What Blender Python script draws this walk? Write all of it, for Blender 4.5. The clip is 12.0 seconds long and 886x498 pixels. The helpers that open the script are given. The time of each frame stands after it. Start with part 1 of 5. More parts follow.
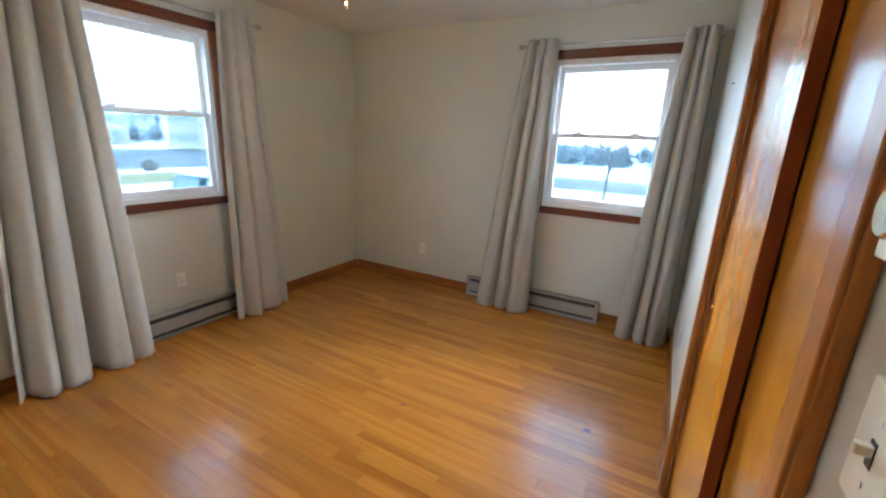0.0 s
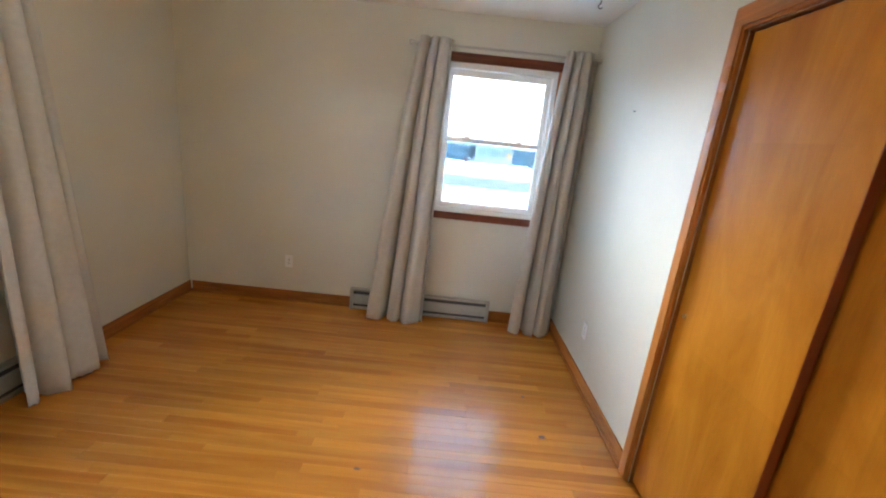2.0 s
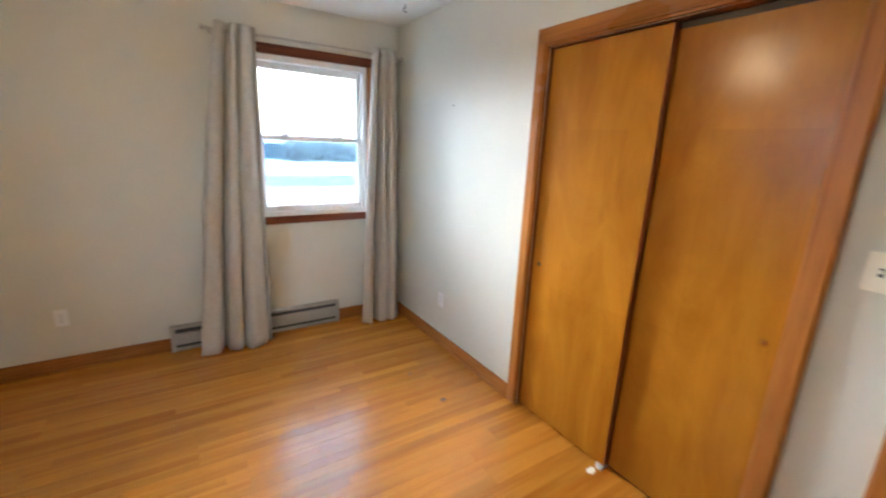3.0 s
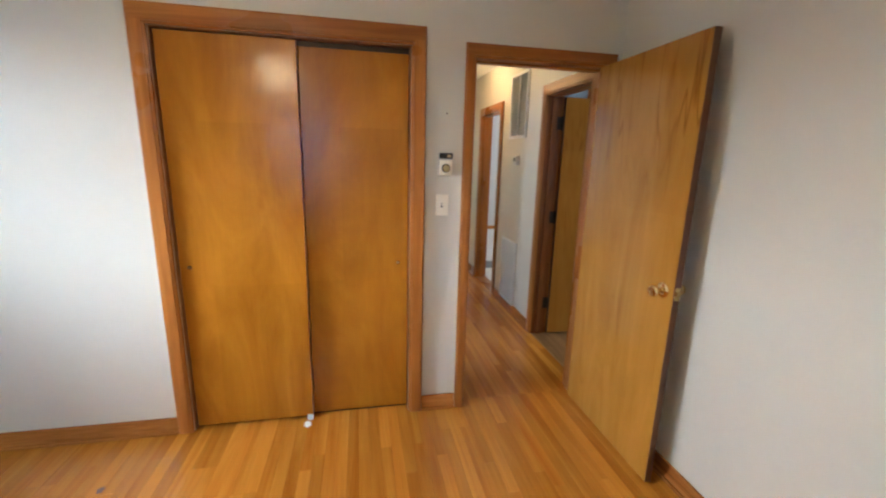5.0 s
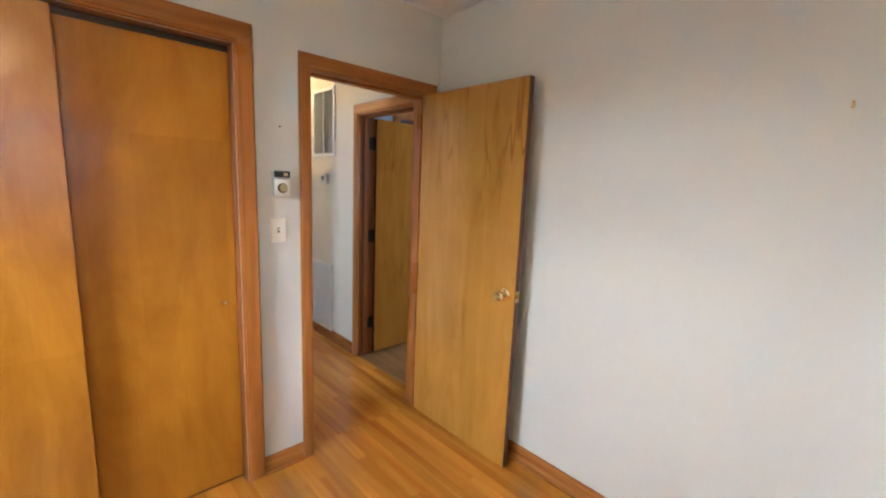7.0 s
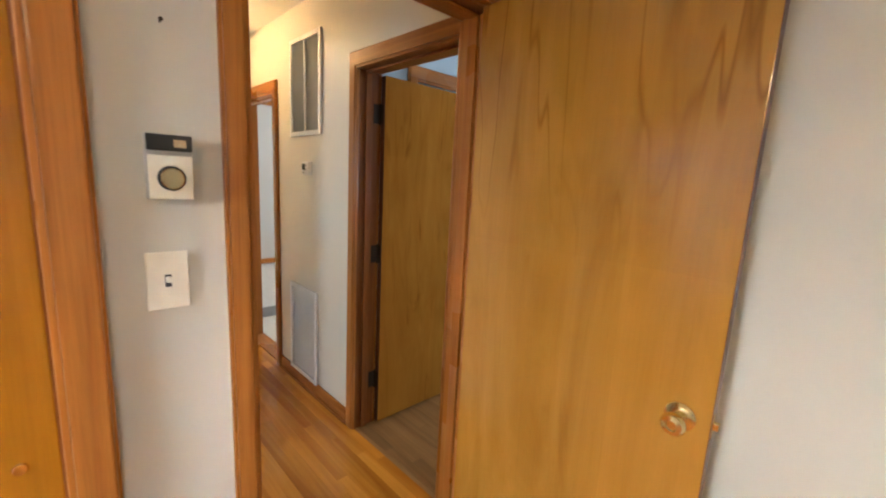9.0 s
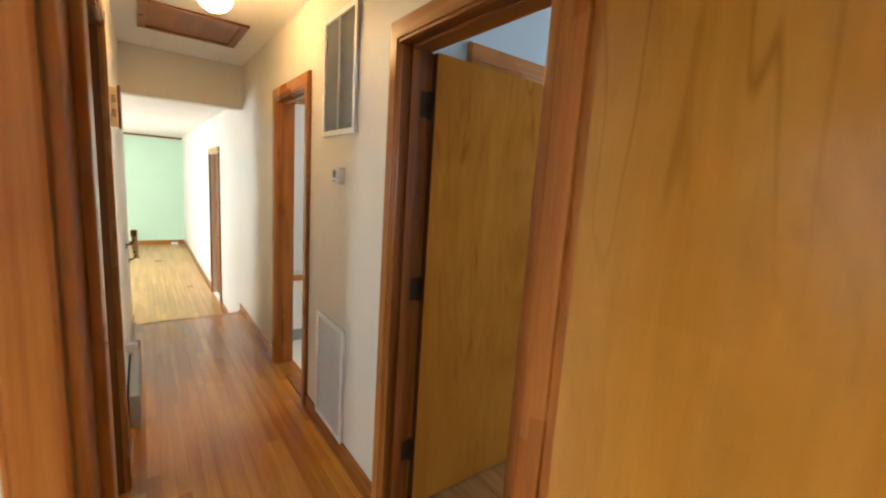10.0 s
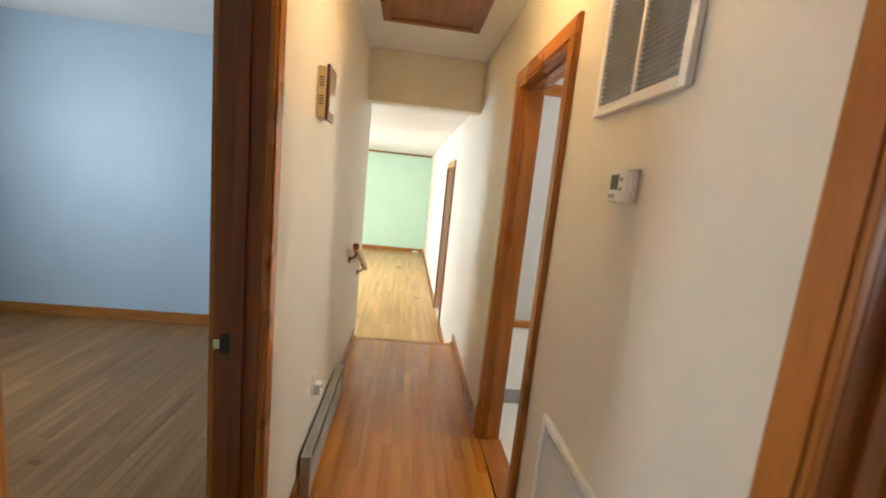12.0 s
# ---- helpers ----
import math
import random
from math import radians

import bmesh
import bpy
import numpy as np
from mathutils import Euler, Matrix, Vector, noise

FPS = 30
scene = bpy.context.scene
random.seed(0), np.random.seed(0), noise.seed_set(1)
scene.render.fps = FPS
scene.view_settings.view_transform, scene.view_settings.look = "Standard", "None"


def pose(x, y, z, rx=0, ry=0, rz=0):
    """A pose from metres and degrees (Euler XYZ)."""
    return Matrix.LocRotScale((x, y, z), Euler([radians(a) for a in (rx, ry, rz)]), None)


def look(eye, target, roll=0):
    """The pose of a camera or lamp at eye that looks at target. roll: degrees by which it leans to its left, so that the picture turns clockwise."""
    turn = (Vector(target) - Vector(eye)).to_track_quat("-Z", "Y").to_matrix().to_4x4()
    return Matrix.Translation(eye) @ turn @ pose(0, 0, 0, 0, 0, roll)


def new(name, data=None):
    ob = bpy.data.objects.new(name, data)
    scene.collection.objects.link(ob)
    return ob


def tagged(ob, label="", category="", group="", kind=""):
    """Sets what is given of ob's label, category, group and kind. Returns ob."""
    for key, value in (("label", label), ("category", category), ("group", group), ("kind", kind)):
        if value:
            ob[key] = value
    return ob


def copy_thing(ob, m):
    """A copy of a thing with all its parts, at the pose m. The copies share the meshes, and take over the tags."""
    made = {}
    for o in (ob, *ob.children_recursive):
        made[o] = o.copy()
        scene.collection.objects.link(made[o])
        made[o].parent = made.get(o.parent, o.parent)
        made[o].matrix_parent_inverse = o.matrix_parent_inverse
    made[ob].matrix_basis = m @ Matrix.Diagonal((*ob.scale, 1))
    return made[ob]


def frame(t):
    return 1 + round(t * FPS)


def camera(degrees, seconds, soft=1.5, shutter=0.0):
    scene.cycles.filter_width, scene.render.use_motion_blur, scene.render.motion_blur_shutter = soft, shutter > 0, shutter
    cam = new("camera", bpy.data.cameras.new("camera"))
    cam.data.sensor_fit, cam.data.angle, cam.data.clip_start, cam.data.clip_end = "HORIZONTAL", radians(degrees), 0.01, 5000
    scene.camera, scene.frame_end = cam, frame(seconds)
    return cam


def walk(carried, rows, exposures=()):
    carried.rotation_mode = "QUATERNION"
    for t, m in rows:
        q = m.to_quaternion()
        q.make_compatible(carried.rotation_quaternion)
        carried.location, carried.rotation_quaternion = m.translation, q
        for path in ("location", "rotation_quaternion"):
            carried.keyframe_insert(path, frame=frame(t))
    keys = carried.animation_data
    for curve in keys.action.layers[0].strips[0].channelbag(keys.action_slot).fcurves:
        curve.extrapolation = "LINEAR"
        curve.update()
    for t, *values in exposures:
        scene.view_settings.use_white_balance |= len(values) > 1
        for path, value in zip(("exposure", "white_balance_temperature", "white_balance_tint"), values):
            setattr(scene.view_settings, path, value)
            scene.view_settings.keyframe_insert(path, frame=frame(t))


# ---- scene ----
# The walk: one lens, the whole path.
cam = camera(94.7, 12.0, soft=2.0, shutter=0.25)
PATH = [
    (0, (-0.187, 0.678, 1.504), (-1.12, 2.368, 0.981), 2.3),
    (0.5, (-0.289, 0.723, 1.583), (-1.015, 2.501, 1.028), 3.0),
    (1, (-0.463, 0.808, 1.555), (-1.011, 2.653, 1.01), 4.5),
    (1.5, (-0.727, 0.805, 1.548), (-0.909, 2.739, 1.073), 6.5),
    (2, (-1.054, 0.774, 1.565), (-1.048, 2.705, 1.043), 6.0),
    (2.5, (-1.348, 0.793, 1.572), (-1.065, 2.728, 1.15), 5.2),
    (3, (-1.648, 0.844, 1.56), (-0.599, 2.474, 1.069), 2.4),
    (3.2, (-1.731, 0.846, 1.519), (-0.438, 2.286, 1.016), 4.7),
    (4.8, (-2.222, 1.46, 1.521), (-0.274, 1.264, 1.112), 1.7),
    (5, (-2.224, 1.551, 1.517), (-0.312, 1.158, 1.082), 1.5),
    (5.5, (-2.211, 1.787, 1.518), (-0.489, 0.851, 1.118), 0.6),
    (6, (-2.195, 1.953, 1.531), (-0.69, 0.707, 1.103), 0.7),
    (6.5, (-2.151, 1.989, 1.527), (-0.676, 0.706, 1.104), 2.0),
    (7, (-1.975, 1.861, 1.518), (-0.533, 0.512, 1.2), 2.4),
    (7.2, (-1.874, 1.798, 1.525), (-0.443, 0.428, 1.252), 2.1),
    (8.8, (-1.026, 1.324, 1.496), (0.42, -0.016, 1.156), 3.5),
    (9, (-0.948, 1.262, 1.488), (0.472, -0.106, 1.151), 2.9),
    (9.5, (-0.714, 1.101, 1.495), (0.699, -0.269, 1.139), 2.3),
    (10, (-0.474, 0.896, 1.5), (1.11, -0.285, 1.192), 3.8),
    (10.5, (-0.226, 0.78, 1.475), (1.479, -0.215, 1.154), 3.3),
    (11, (0.022, 0.69, 1.474), (1.813, -0.15, 1.18), 5.6),
    (11.5, (0.286, 0.613, 1.476), (2.221, 0.228, 1.146), 7.5),
    (12, (0.544, 0.622, 1.466), (2.511, 0.426, 1.164), 5.9),
]
walk(cam, [(t, look(eye, target, roll)) for t, eye, target, roll in PATH], exposures=[(0, 6.95, 5350, 2), (1, 6.95, 5600, 4), (3, 7.2, 5700, 4), (4.8, 7.1, 5650, 7), (7, 7.4, 5350, 7), (9, 7.35, 6150, 8), (9.5, 7.35, 6150, 7), (10, 7.3, 6500, 8), (11, 7.15, 6350, 8), (12, 7.25, 6550, 9)])

# ---------------------------------------------------------------- light
world = bpy.data.worlds.new("overcast_sky")
scene.world = world
world.use_nodes = True
_wn, _wl = world.node_tree.nodes, world.node_tree.links
_bg = _wn["Background"]
_sky = _wn.new("ShaderNodeTexSky")
_sky.sky_type = "NISHITA"
_sky.sun_disc = False
_sky.sun_elevation, _sky.sun_rotation = radians(9), radians(9)
_sky.air_density, _sky.dust_density, _sky.ozone_density = 1.0, 3.0, 1.0
_mix = _wn.new("ShaderNodeMix")
_mix.data_type = "RGBA"
_mix.inputs[0].default_value = 0.85
_wt = _wn.new("ShaderNodeTexCoord")
_wm = _wn.new("ShaderNodeMapping")
_wm.inputs["Scale"].default_value = (1.0, 1.0, 3.2)
_wl.new(_wt.outputs["Generated"], _wm.inputs["Vector"])
_cl = _wn.new("ShaderNodeTexNoise")
_cl.inputs["Scale"].default_value, _cl.inputs["Detail"].default_value, _cl.inputs["Roughness"].default_value = 2.6, 7.0, 0.62
_wl.new(_wm.outputs[0], _cl.inputs["Vector"])
_cr = _wn.new("ShaderNodeValToRGB")
_cr.color_ramp.elements[0].position, _cr.color_ramp.elements[0].color = 0.36, (3.9, 4.6, 5.5, 1)
_cr.color_ramp.elements[1].position, _cr.color_ramp.elements[1].color = 0.60, (6.6, 7.4, 8.4, 1)
_wl.new(_cl.outputs[0], _cr.inputs[0])
_wl.new(_cr.outputs[0], _mix.inputs[7])
_wl.new(_sky.outputs[0], _mix.inputs[6])
_wl.new(_mix.outputs[2], _bg.inputs[0])
_bg.inputs[1].default_value = 0.15

sun_data = bpy.data.lights.new("sun", "SUN")
sun_data.energy, sun_data.angle, sun_data.color = 0.5, radians(80), (1.0, 0.98, 0.95)
sun = new("sun", sun_data)
sun.matrix_world = look((3, 19, 3.05), (0, 0, 0))


def window_lamp(name, x, y, z, w, h, target, power, color=(0.86, 0.93, 1.0)):
    """Daylight standing in the opening of a window that no view shows."""
    d = bpy.data.lights.new(name, "AREA")
    d.shape, d.size, d.size_y, d.energy, d.color = "RECTANGLE", w, h, power, color
    new(name, d).matrix_world = look((x, y, z), target)


window_lamp("daylight_north_room", 2.6, 4.215, 1.55, 0.64, 0.74, (2.6, 0, 1.55), 0.31)
window_lamp("daylight_south_room", -0.28, -3.48, 1.5, 0.80, 0.82, (-0.28, 0, 1.5), 0.46)
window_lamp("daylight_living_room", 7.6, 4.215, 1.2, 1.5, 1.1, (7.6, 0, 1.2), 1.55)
window_lamp("daylight_bathroom", 2.6, -2.18, 1.7, 0.62, 0.52, (2.6, 0, 1.7), 0.16, (1.0, 0.95, 0.88))

# ---------------------------------------------------------------- materials


def node_mat(name):
    m = bpy.data.materials.new(name)
    m.use_nodes = True
    nt = m.node_tree
    return m, nt.nodes, nt.links, nt.nodes["Principled BSDF"]


def ramp(nodes, stops):
    r = nodes.new("ShaderNodeValToRGB")
    el = r.color_ramp.elements
    while len(el) < len(stops):
        el.new(0.5)
    for e, (p, c) in zip(el, stops):
        e.position, e.color = p, (*c, 1)
    return r


def noise_tex(nodes, links, vec, scale, detail=4, rough=0.55, distort=0.0):
    n = nodes.new("ShaderNodeTexNoise")
    n.inputs["Scale"].default_value = scale
    n.inputs["Detail"].default_value = detail
    n.inputs["Roughness"].default_value = rough
    n.inputs["Distortion"].default_value = distort
    if vec:
        links.new(vec, n.inputs["Vector"])
    return n


def mix_rgb(nodes, links, kind, fac, a, b):
    m = nodes.new("ShaderNodeMix")
    m.data_type, m.blend_type = "RGBA", kind
    for sock, v in ((0, fac), (6, a), (7, b)):
        if hasattr(v, "is_linked"):
            links.new(v, m.inputs[sock])
        elif sock == 0:
            m.inputs[0].default_value = v
        else:
            m.inputs[sock].default_value = (*v, 1)
    return m.outputs[2]


def bump(nodes, links, height, strength, dist, out):
    b = nodes.new("ShaderNodeBump")
    b.inputs["Strength"].default_value = strength
    b.inputs["Distance"].default_value = dist
    links.new(height, b.inputs["Height"])
    links.new(b.outputs[0], out)


def plain(name, color, rough=0.5, metal=0.0, var=0.06, scale=30.0, bump_s=0.05, coat=0.0):
    """A plain surface with faint unevenness of tone and relief."""
    m, n, l, p = node_mat(name)
    tc = n.new("ShaderNodeTexCoord")
    a = noise_tex(n, l, tc.outputs["Object"], scale, 5)
    b = noise_tex(n, l, tc.outputs["Object"], scale * 0.07, 3)
    lo, hi = tuple(c * (1 - var) for c in color), tuple(min(1, c * (1 + var)) for c in color)
    r1 = ramp(n, [(0.3, lo), (0.7, hi)])
    l.new(a.outputs[0], r1.inputs[0])
    r2 = ramp(n, [(0.3, (1 - var, 1 - var, 1 - var)), (0.7, (1, 1, 1))])
    l.new(b.outputs[0], r2.inputs[0])
    l.new(mix_rgb(n, l, "MULTIPLY", 1.0, r1.outputs[0], r2.outputs[0]), p.inputs["Base Color"])
    p.inputs["Roughness"].default_value, p.inputs["Metallic"].default_value = rough, metal
    p.inputs["Coat Weight"].default_value = coat
    if bump_s:
        bump(n, l, a.outputs[0], bump_s, 0.004, p.inputs["Normal"])
    return m


def paint(name, color, rough=0.5):
    """Rolled wall paint: faint roller stipple, slow change of tone, scuffs."""
    m, n, l, p = node_mat(name)
    tc = n.new("ShaderNodeTexCoord")
    fine = noise_tex(n, l, tc.outputs["Object"], 260, 3)
    mid = noise_tex(n, l, tc.outputs["Object"], 2.2, 4)
    scuff = noise_tex(n, l, tc.outputs["Object"], 9, 8, 0.7, 0.6)
    r1 = ramp(n, [(0.3, tuple(c * 0.95 for c in color)), (0.7, color)])
    l.new(mid.outputs[0], r1.inputs[0])
    r2 = ramp(n, [(0.24, (0.93, 0.92, 0.9)), (0.34, (1, 1, 1))])
    l.new(scuff.outputs[0], r2.inputs[0])
    l.new(mix_rgb(n, l, "MULTIPLY", 0.8, r1.outputs[0], r2.outputs[0]), p.inputs["Base Color"])
    p.inputs["Roughness"].default_value = rough
    bump(n, l, fine.outputs[0], 0.10, 0.002, p.inputs["Normal"])
    return m


def wood(name, dark, light, axis, rough=0.25, coat=0.4, scale=16.0, pores=0.35, vary=0.12, blocks=None, knots=0.0, wavy=0.0, stretch=0.07, rings=0, ring_dark=0.7, spec=0.3, coat_rough=None, flames=None):
    """Varnished wood whose grain runs along one axis; blocks: width and height of veneer leaves."""
    m, n, l, p = node_mat(name)
    tc = n.new("ShaderNodeTexCoord")
    info = n.new("ShaderNodeObjectInfo")
    off = n.new("ShaderNodeVectorMath")
    off.operation = "SCALE"
    off.inputs[0].default_value = (7.3, 5.1, 9.7)
    l.new(info.outputs["Random"], off.inputs["Scale"])
    add = n.new("ShaderNodeVectorMath")
    l.new(tc.outputs["Object"], add.inputs[0])
    l.new(off.outputs[0], add.inputs[1])
    mp = n.new("ShaderNodeMapping")
    mp.inputs["Scale"].default_value = [stretch if a == axis else 1.0 for a in "xyz"]
    l.new(add.outputs[0], mp.inputs["Vector"])
    mp2 = n.new("ShaderNodeMapping")
    mp2.inputs["Scale"].default_value = [0.025 if a == axis else 1.0 for a in "xyz"]
    l.new(add.outputs[0], mp2.inputs["Vector"])
    figure = noise_tex(n, l, mp.outputs[0], scale, 6, 0.6, 1.2 + wavy)
    fine = noise_tex(n, l, mp2.outputs[0], 210, 4, 0.6, 0.2)
    blot = noise_tex(n, l, add.outputs[0], 1.7, 3)
    mid = tuple((a + b) / 2 for a, b in zip(dark, light))
    r1 = ramp(n, [(0.28, dark), (0.5, mid), (0.72, light)])
    l.new(figure.outputs[0], r1.inputs[0])
    r2 = ramp(n, [(0.36, (1 - pores,) * 3), (0.58, (1, 1, 1))])
    l.new(fine.outputs[0], r2.inputs[0])
    col = mix_rgb(n, l, "MULTIPLY", 0.9, r1.outputs[0], r2.outputs[0])
    r3 = ramp(n, [(0.3, (0.84, 0.8, 0.76)), (0.7, (1, 1, 1))])
    l.new(blot.outputs[0], r3.inputs[0])
    col = mix_rgb(n, l, "MULTIPLY", 0.8, col, r3.outputs[0])
    if rings:                                        # growth rings, drawn out into long arches
        slow = noise_tex(n, l, mp.outputs[0], scale * 0.42, 1.5, 0.4, 0.6)
        mul = n.new("ShaderNodeMath")
        mul.operation = "MULTIPLY"
        mul.inputs[1].default_value = rings
        l.new(slow.outputs[0], mul.inputs[0])
        fr = n.new("ShaderNodeMath")
        fr.operation = "FRACT"
        l.new(mul.outputs[0], fr.inputs[0])
        rg = ramp(n, [(0.0, (ring_dark, ring_dark * 0.94, ring_dark * 0.88)), (0.16, (1, 1, 1)), (0.62, (1, 1, 1)), (1.0, (ring_dark * 1.08, ring_dark, ring_dark * 0.95))])
        l.new(fr.outputs[0], rg.inputs[0])
        col = mix_rgb(n, l, "MULTIPLY", 0.85, col, rg.outputs[0])
    tone = info.outputs["Random"]
    if blocks:
        snap = n.new("ShaderNodeVectorMath")
        snap.operation = "SNAP"
        snap.inputs[1].default_value = blocks
        l.new(tc.outputs["Object"], snap.inputs[0])
        wn = n.new("ShaderNodeTexWhiteNoise")
        l.new(snap.outputs[0], wn.inputs["Vector"])
        tone = wn.outputs["Value"]
    if knots:
        k = noise_tex(n, l, mp.outputs[0], 6.0, 3, 0.6, 1.5)
        rk = ramp(n, [(0.58, (1, 1, 1)), (0.70, (1 - knots, 1 - knots * 1.2, 1 - knots * 1.3))])
        l.new(k.outputs[0], rk.inputs[0])
        col = mix_rgb(n, l, "MULTIPLY", 1.0, col, rk.outputs[0])
    if flames:                                       # dark flame figure in the upper part of a veneer: from, full at, tone
        lo, hi, tone_f = flames
        mp3 = n.new("ShaderNodeMapping")
        mp3.inputs["Scale"].default_value = [0.11 if a == axis else 1.0 for a in "xyz"]
        l.new(add.outputs[0], mp3.inputs["Vector"])
        arch = noise_tex(n, l, mp3.outputs[0], 8.0, 2.0, 0.45, 0.3)
        mu = n.new("ShaderNodeMath")
        mu.operation = "MULTIPLY"
        mu.inputs[1].default_value = 5.0
        l.new(arch.outputs[0], mu.inputs[0])
        fc = n.new("ShaderNodeMath")
        fc.operation = "FRACT"
        l.new(mu.outputs[0], fc.inputs[0])
        fl = ramp(n, [(0.0, (tone_f, tone_f * 0.88, tone_f * 0.75)), (0.09, (1, 1, 1)), (0.92, (1, 1, 1)), (1.0, (tone_f, tone_f * 0.88, tone_f * 0.75))])
        l.new(fc.outputs[0], fl.inputs[0])
        sep = n.new("ShaderNodeSeparateXYZ")
        l.new(tc.outputs["Object"], sep.inputs[0])
        up = n.new("ShaderNodeMapRange")
        up.inputs["From Min"].default_value, up.inputs["From Max"].default_value = lo, hi
        l.new(sep.outputs["Z"], up.inputs["Value"])
        patch = noise_tex(n, l, mp3.outputs[0], 5.0, 2)
        pr = n.new("ShaderNodeMapRange")
        pr.inputs["From Min"].default_value, pr.inputs["From Max"].default_value = 0.30, 0.50
        l.new(patch.outputs[0], pr.inputs["Value"])
        both = n.new("ShaderNodeMath")
        both.operation = "MULTIPLY"
        l.new(up.outputs[0], both.inputs[0])
        l.new(pr.outputs[0], both.inputs[1])
        col = mix_rgb(n, l, "MULTIPLY", both.outputs[0], col, fl.outputs[0])
    mr = n.new("ShaderNodeMapRange")
    mr.inputs["To Min"].default_value, mr.inputs["To Max"].default_value = 1 - vary, 1 + vary
    l.new(tone, mr.inputs["Value"])
    hsv = n.new("ShaderNodeHueSaturation")
    l.new(mr.outputs[0], hsv.inputs["Value"])
    l.new(col, hsv.inputs["Color"])
    l.new(hsv.outputs[0], p.inputs["Base Color"])
    rr = n.new("ShaderNodeMapRange")
    rr.inputs["To Min"].default_value, rr.inputs["To Max"].default_value = rough * 0.75, rough * 1.3
    l.new(blot.outputs[0], rr.inputs["Value"])
    l.new(rr.outputs[0], p.inputs["Roughness"])
    p.inputs["Coat Weight"].default_value, p.inputs["Coat Roughness"].default_value = coat, coat_rough or rough * 0.6
    p.inputs["Specular IOR Level"].default_value = spec
    bump(n, l, fine.outputs[0], 0.06, 0.002, p.inputs["Normal"])
    return m


def glossy_wave(m, scale, strength):
    """Slow undulation of a varnished face, seen in what it mirrors."""
    n, l = m.node_tree.nodes, m.node_tree.links
    p = n["Principled BSDF"]
    tc = n.new("ShaderNodeTexCoord")
    w = noise_tex(n, l, tc.outputs["Object"], scale, 2)
    b = n.new("ShaderNodeBump")
    b.inputs["Strength"].default_value, b.inputs["Distance"].default_value = strength, 0.02
    l.new(w.outputs[0], b.inputs["Height"])
    old = p.inputs["Normal"].links[0].from_socket
    l.new(old, b.inputs["Normal"])
    l.new(b.outputs[0], p.inputs["Normal"])
    l.new(b.outputs[0], p.inputs["Coat Normal"])
    return m


WALL = paint("greige_wall_paint", (0.69, 0.68, 0.61))
HALLWALL = paint("cream_wall_paint", (0.74, 0.70, 0.615))
BLUEWALL = paint("pale_blue_wall_paint", (0.44, 0.56, 0.66))
GREENWALL = paint("mint_green_wall_paint", (0.55, 0.76, 0.58))
BATHWALL = paint("bathroom_grey_paint", (0.62, 0.62, 0.62))
CEIL = paint("ceiling_white_paint", (0.86, 0.85, 0.82), 0.7)
# near-black: subfloor under the boards, and painted shade inside the closets
DARKVOID = plain("subfloor_and_closet_shade", (0.035, 0.02, 0.01), 0.9)
CONCRETE = plain("foundation_concrete", (0.36, 0.35, 0.33), 0.9, var=0.15, scale=8)
TRIM_Z = wood("stained_oak_trim_upright", (0.30, 0.105, 0.020), (0.53, 0.21, 0.043), "z", 0.28, 0.1, 12, 0.14, 0.08, stretch=0.05, rings=9, ring_dark=0.88)
TRIM_X = wood("stained_oak_trim_along_x", (0.30, 0.105, 0.020), (0.53, 0.21, 0.043), "x", 0.28, 0.1, 12, 0.14, 0.08, stretch=0.05, rings=9, ring_dark=0.88)
TRIM_Y = wood("stained_oak_trim_along_y", (0.30, 0.105, 0.020), (0.53, 0.21, 0.043), "y", 0.28, 0.1, 12, 0.14, 0.08, stretch=0.05, rings=9, ring_dark=0.88)
BASE_X = wood("honey_baseboard_along_x", (0.30, 0.105, 0.020), (0.54, 0.22, 0.050), "x", 0.25, 0.4, 20, 0.3, 0.08)
BASE_Y = wood("honey_baseboard_along_y", (0.30, 0.105, 0.020), (0.54, 0.22, 0.050), "y", 0.25, 0.4, 20, 0.3, 0.08)
JAMB_Z = wood("dark_stained_jamb_upright", (0.20, 0.060, 0.012), (0.34, 0.120, 0.025), "z", 0.30, 0.1, 12, 0.14, 0.08, stretch=0.05, rings=9, ring_dark=0.88)
JAMB_X = wood("dark_stained_jamb_along_x", (0.20, 0.060, 0.012), (0.34, 0.120, 0.025), "x", 0.30, 0.1, 12, 0.14, 0.08, stretch=0.05, rings=9, ring_dark=0.88)
JAMB_Y = wood("dark_stained_jamb_along_y", (0.20, 0.060, 0.012), (0.34, 0.120, 0.025), "y", 0.30, 0.1, 12, 0.14, 0.08, stretch=0.05, rings=9, ring_dark=0.88)
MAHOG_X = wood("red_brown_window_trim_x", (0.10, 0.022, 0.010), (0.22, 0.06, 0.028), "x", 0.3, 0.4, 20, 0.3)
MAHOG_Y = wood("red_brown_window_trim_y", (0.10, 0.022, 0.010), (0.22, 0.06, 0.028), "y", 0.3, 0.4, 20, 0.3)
# upright casings are toned lighter and more orange than head and apron
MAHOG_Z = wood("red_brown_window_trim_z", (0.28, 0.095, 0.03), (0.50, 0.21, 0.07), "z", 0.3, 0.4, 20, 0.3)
CLOSET = glossy_wave(wood("amber_birch_sliding_door", (0.36, 0.125, 0.008), (0.51, 0.205, 0.015), "z", 0.21, 0.0, 3.5, 0.07, 0.08, (1.0, 0.33, 0.83), stretch=0.30, wavy=0.8, spec=0.40), 6.0, 0.14)
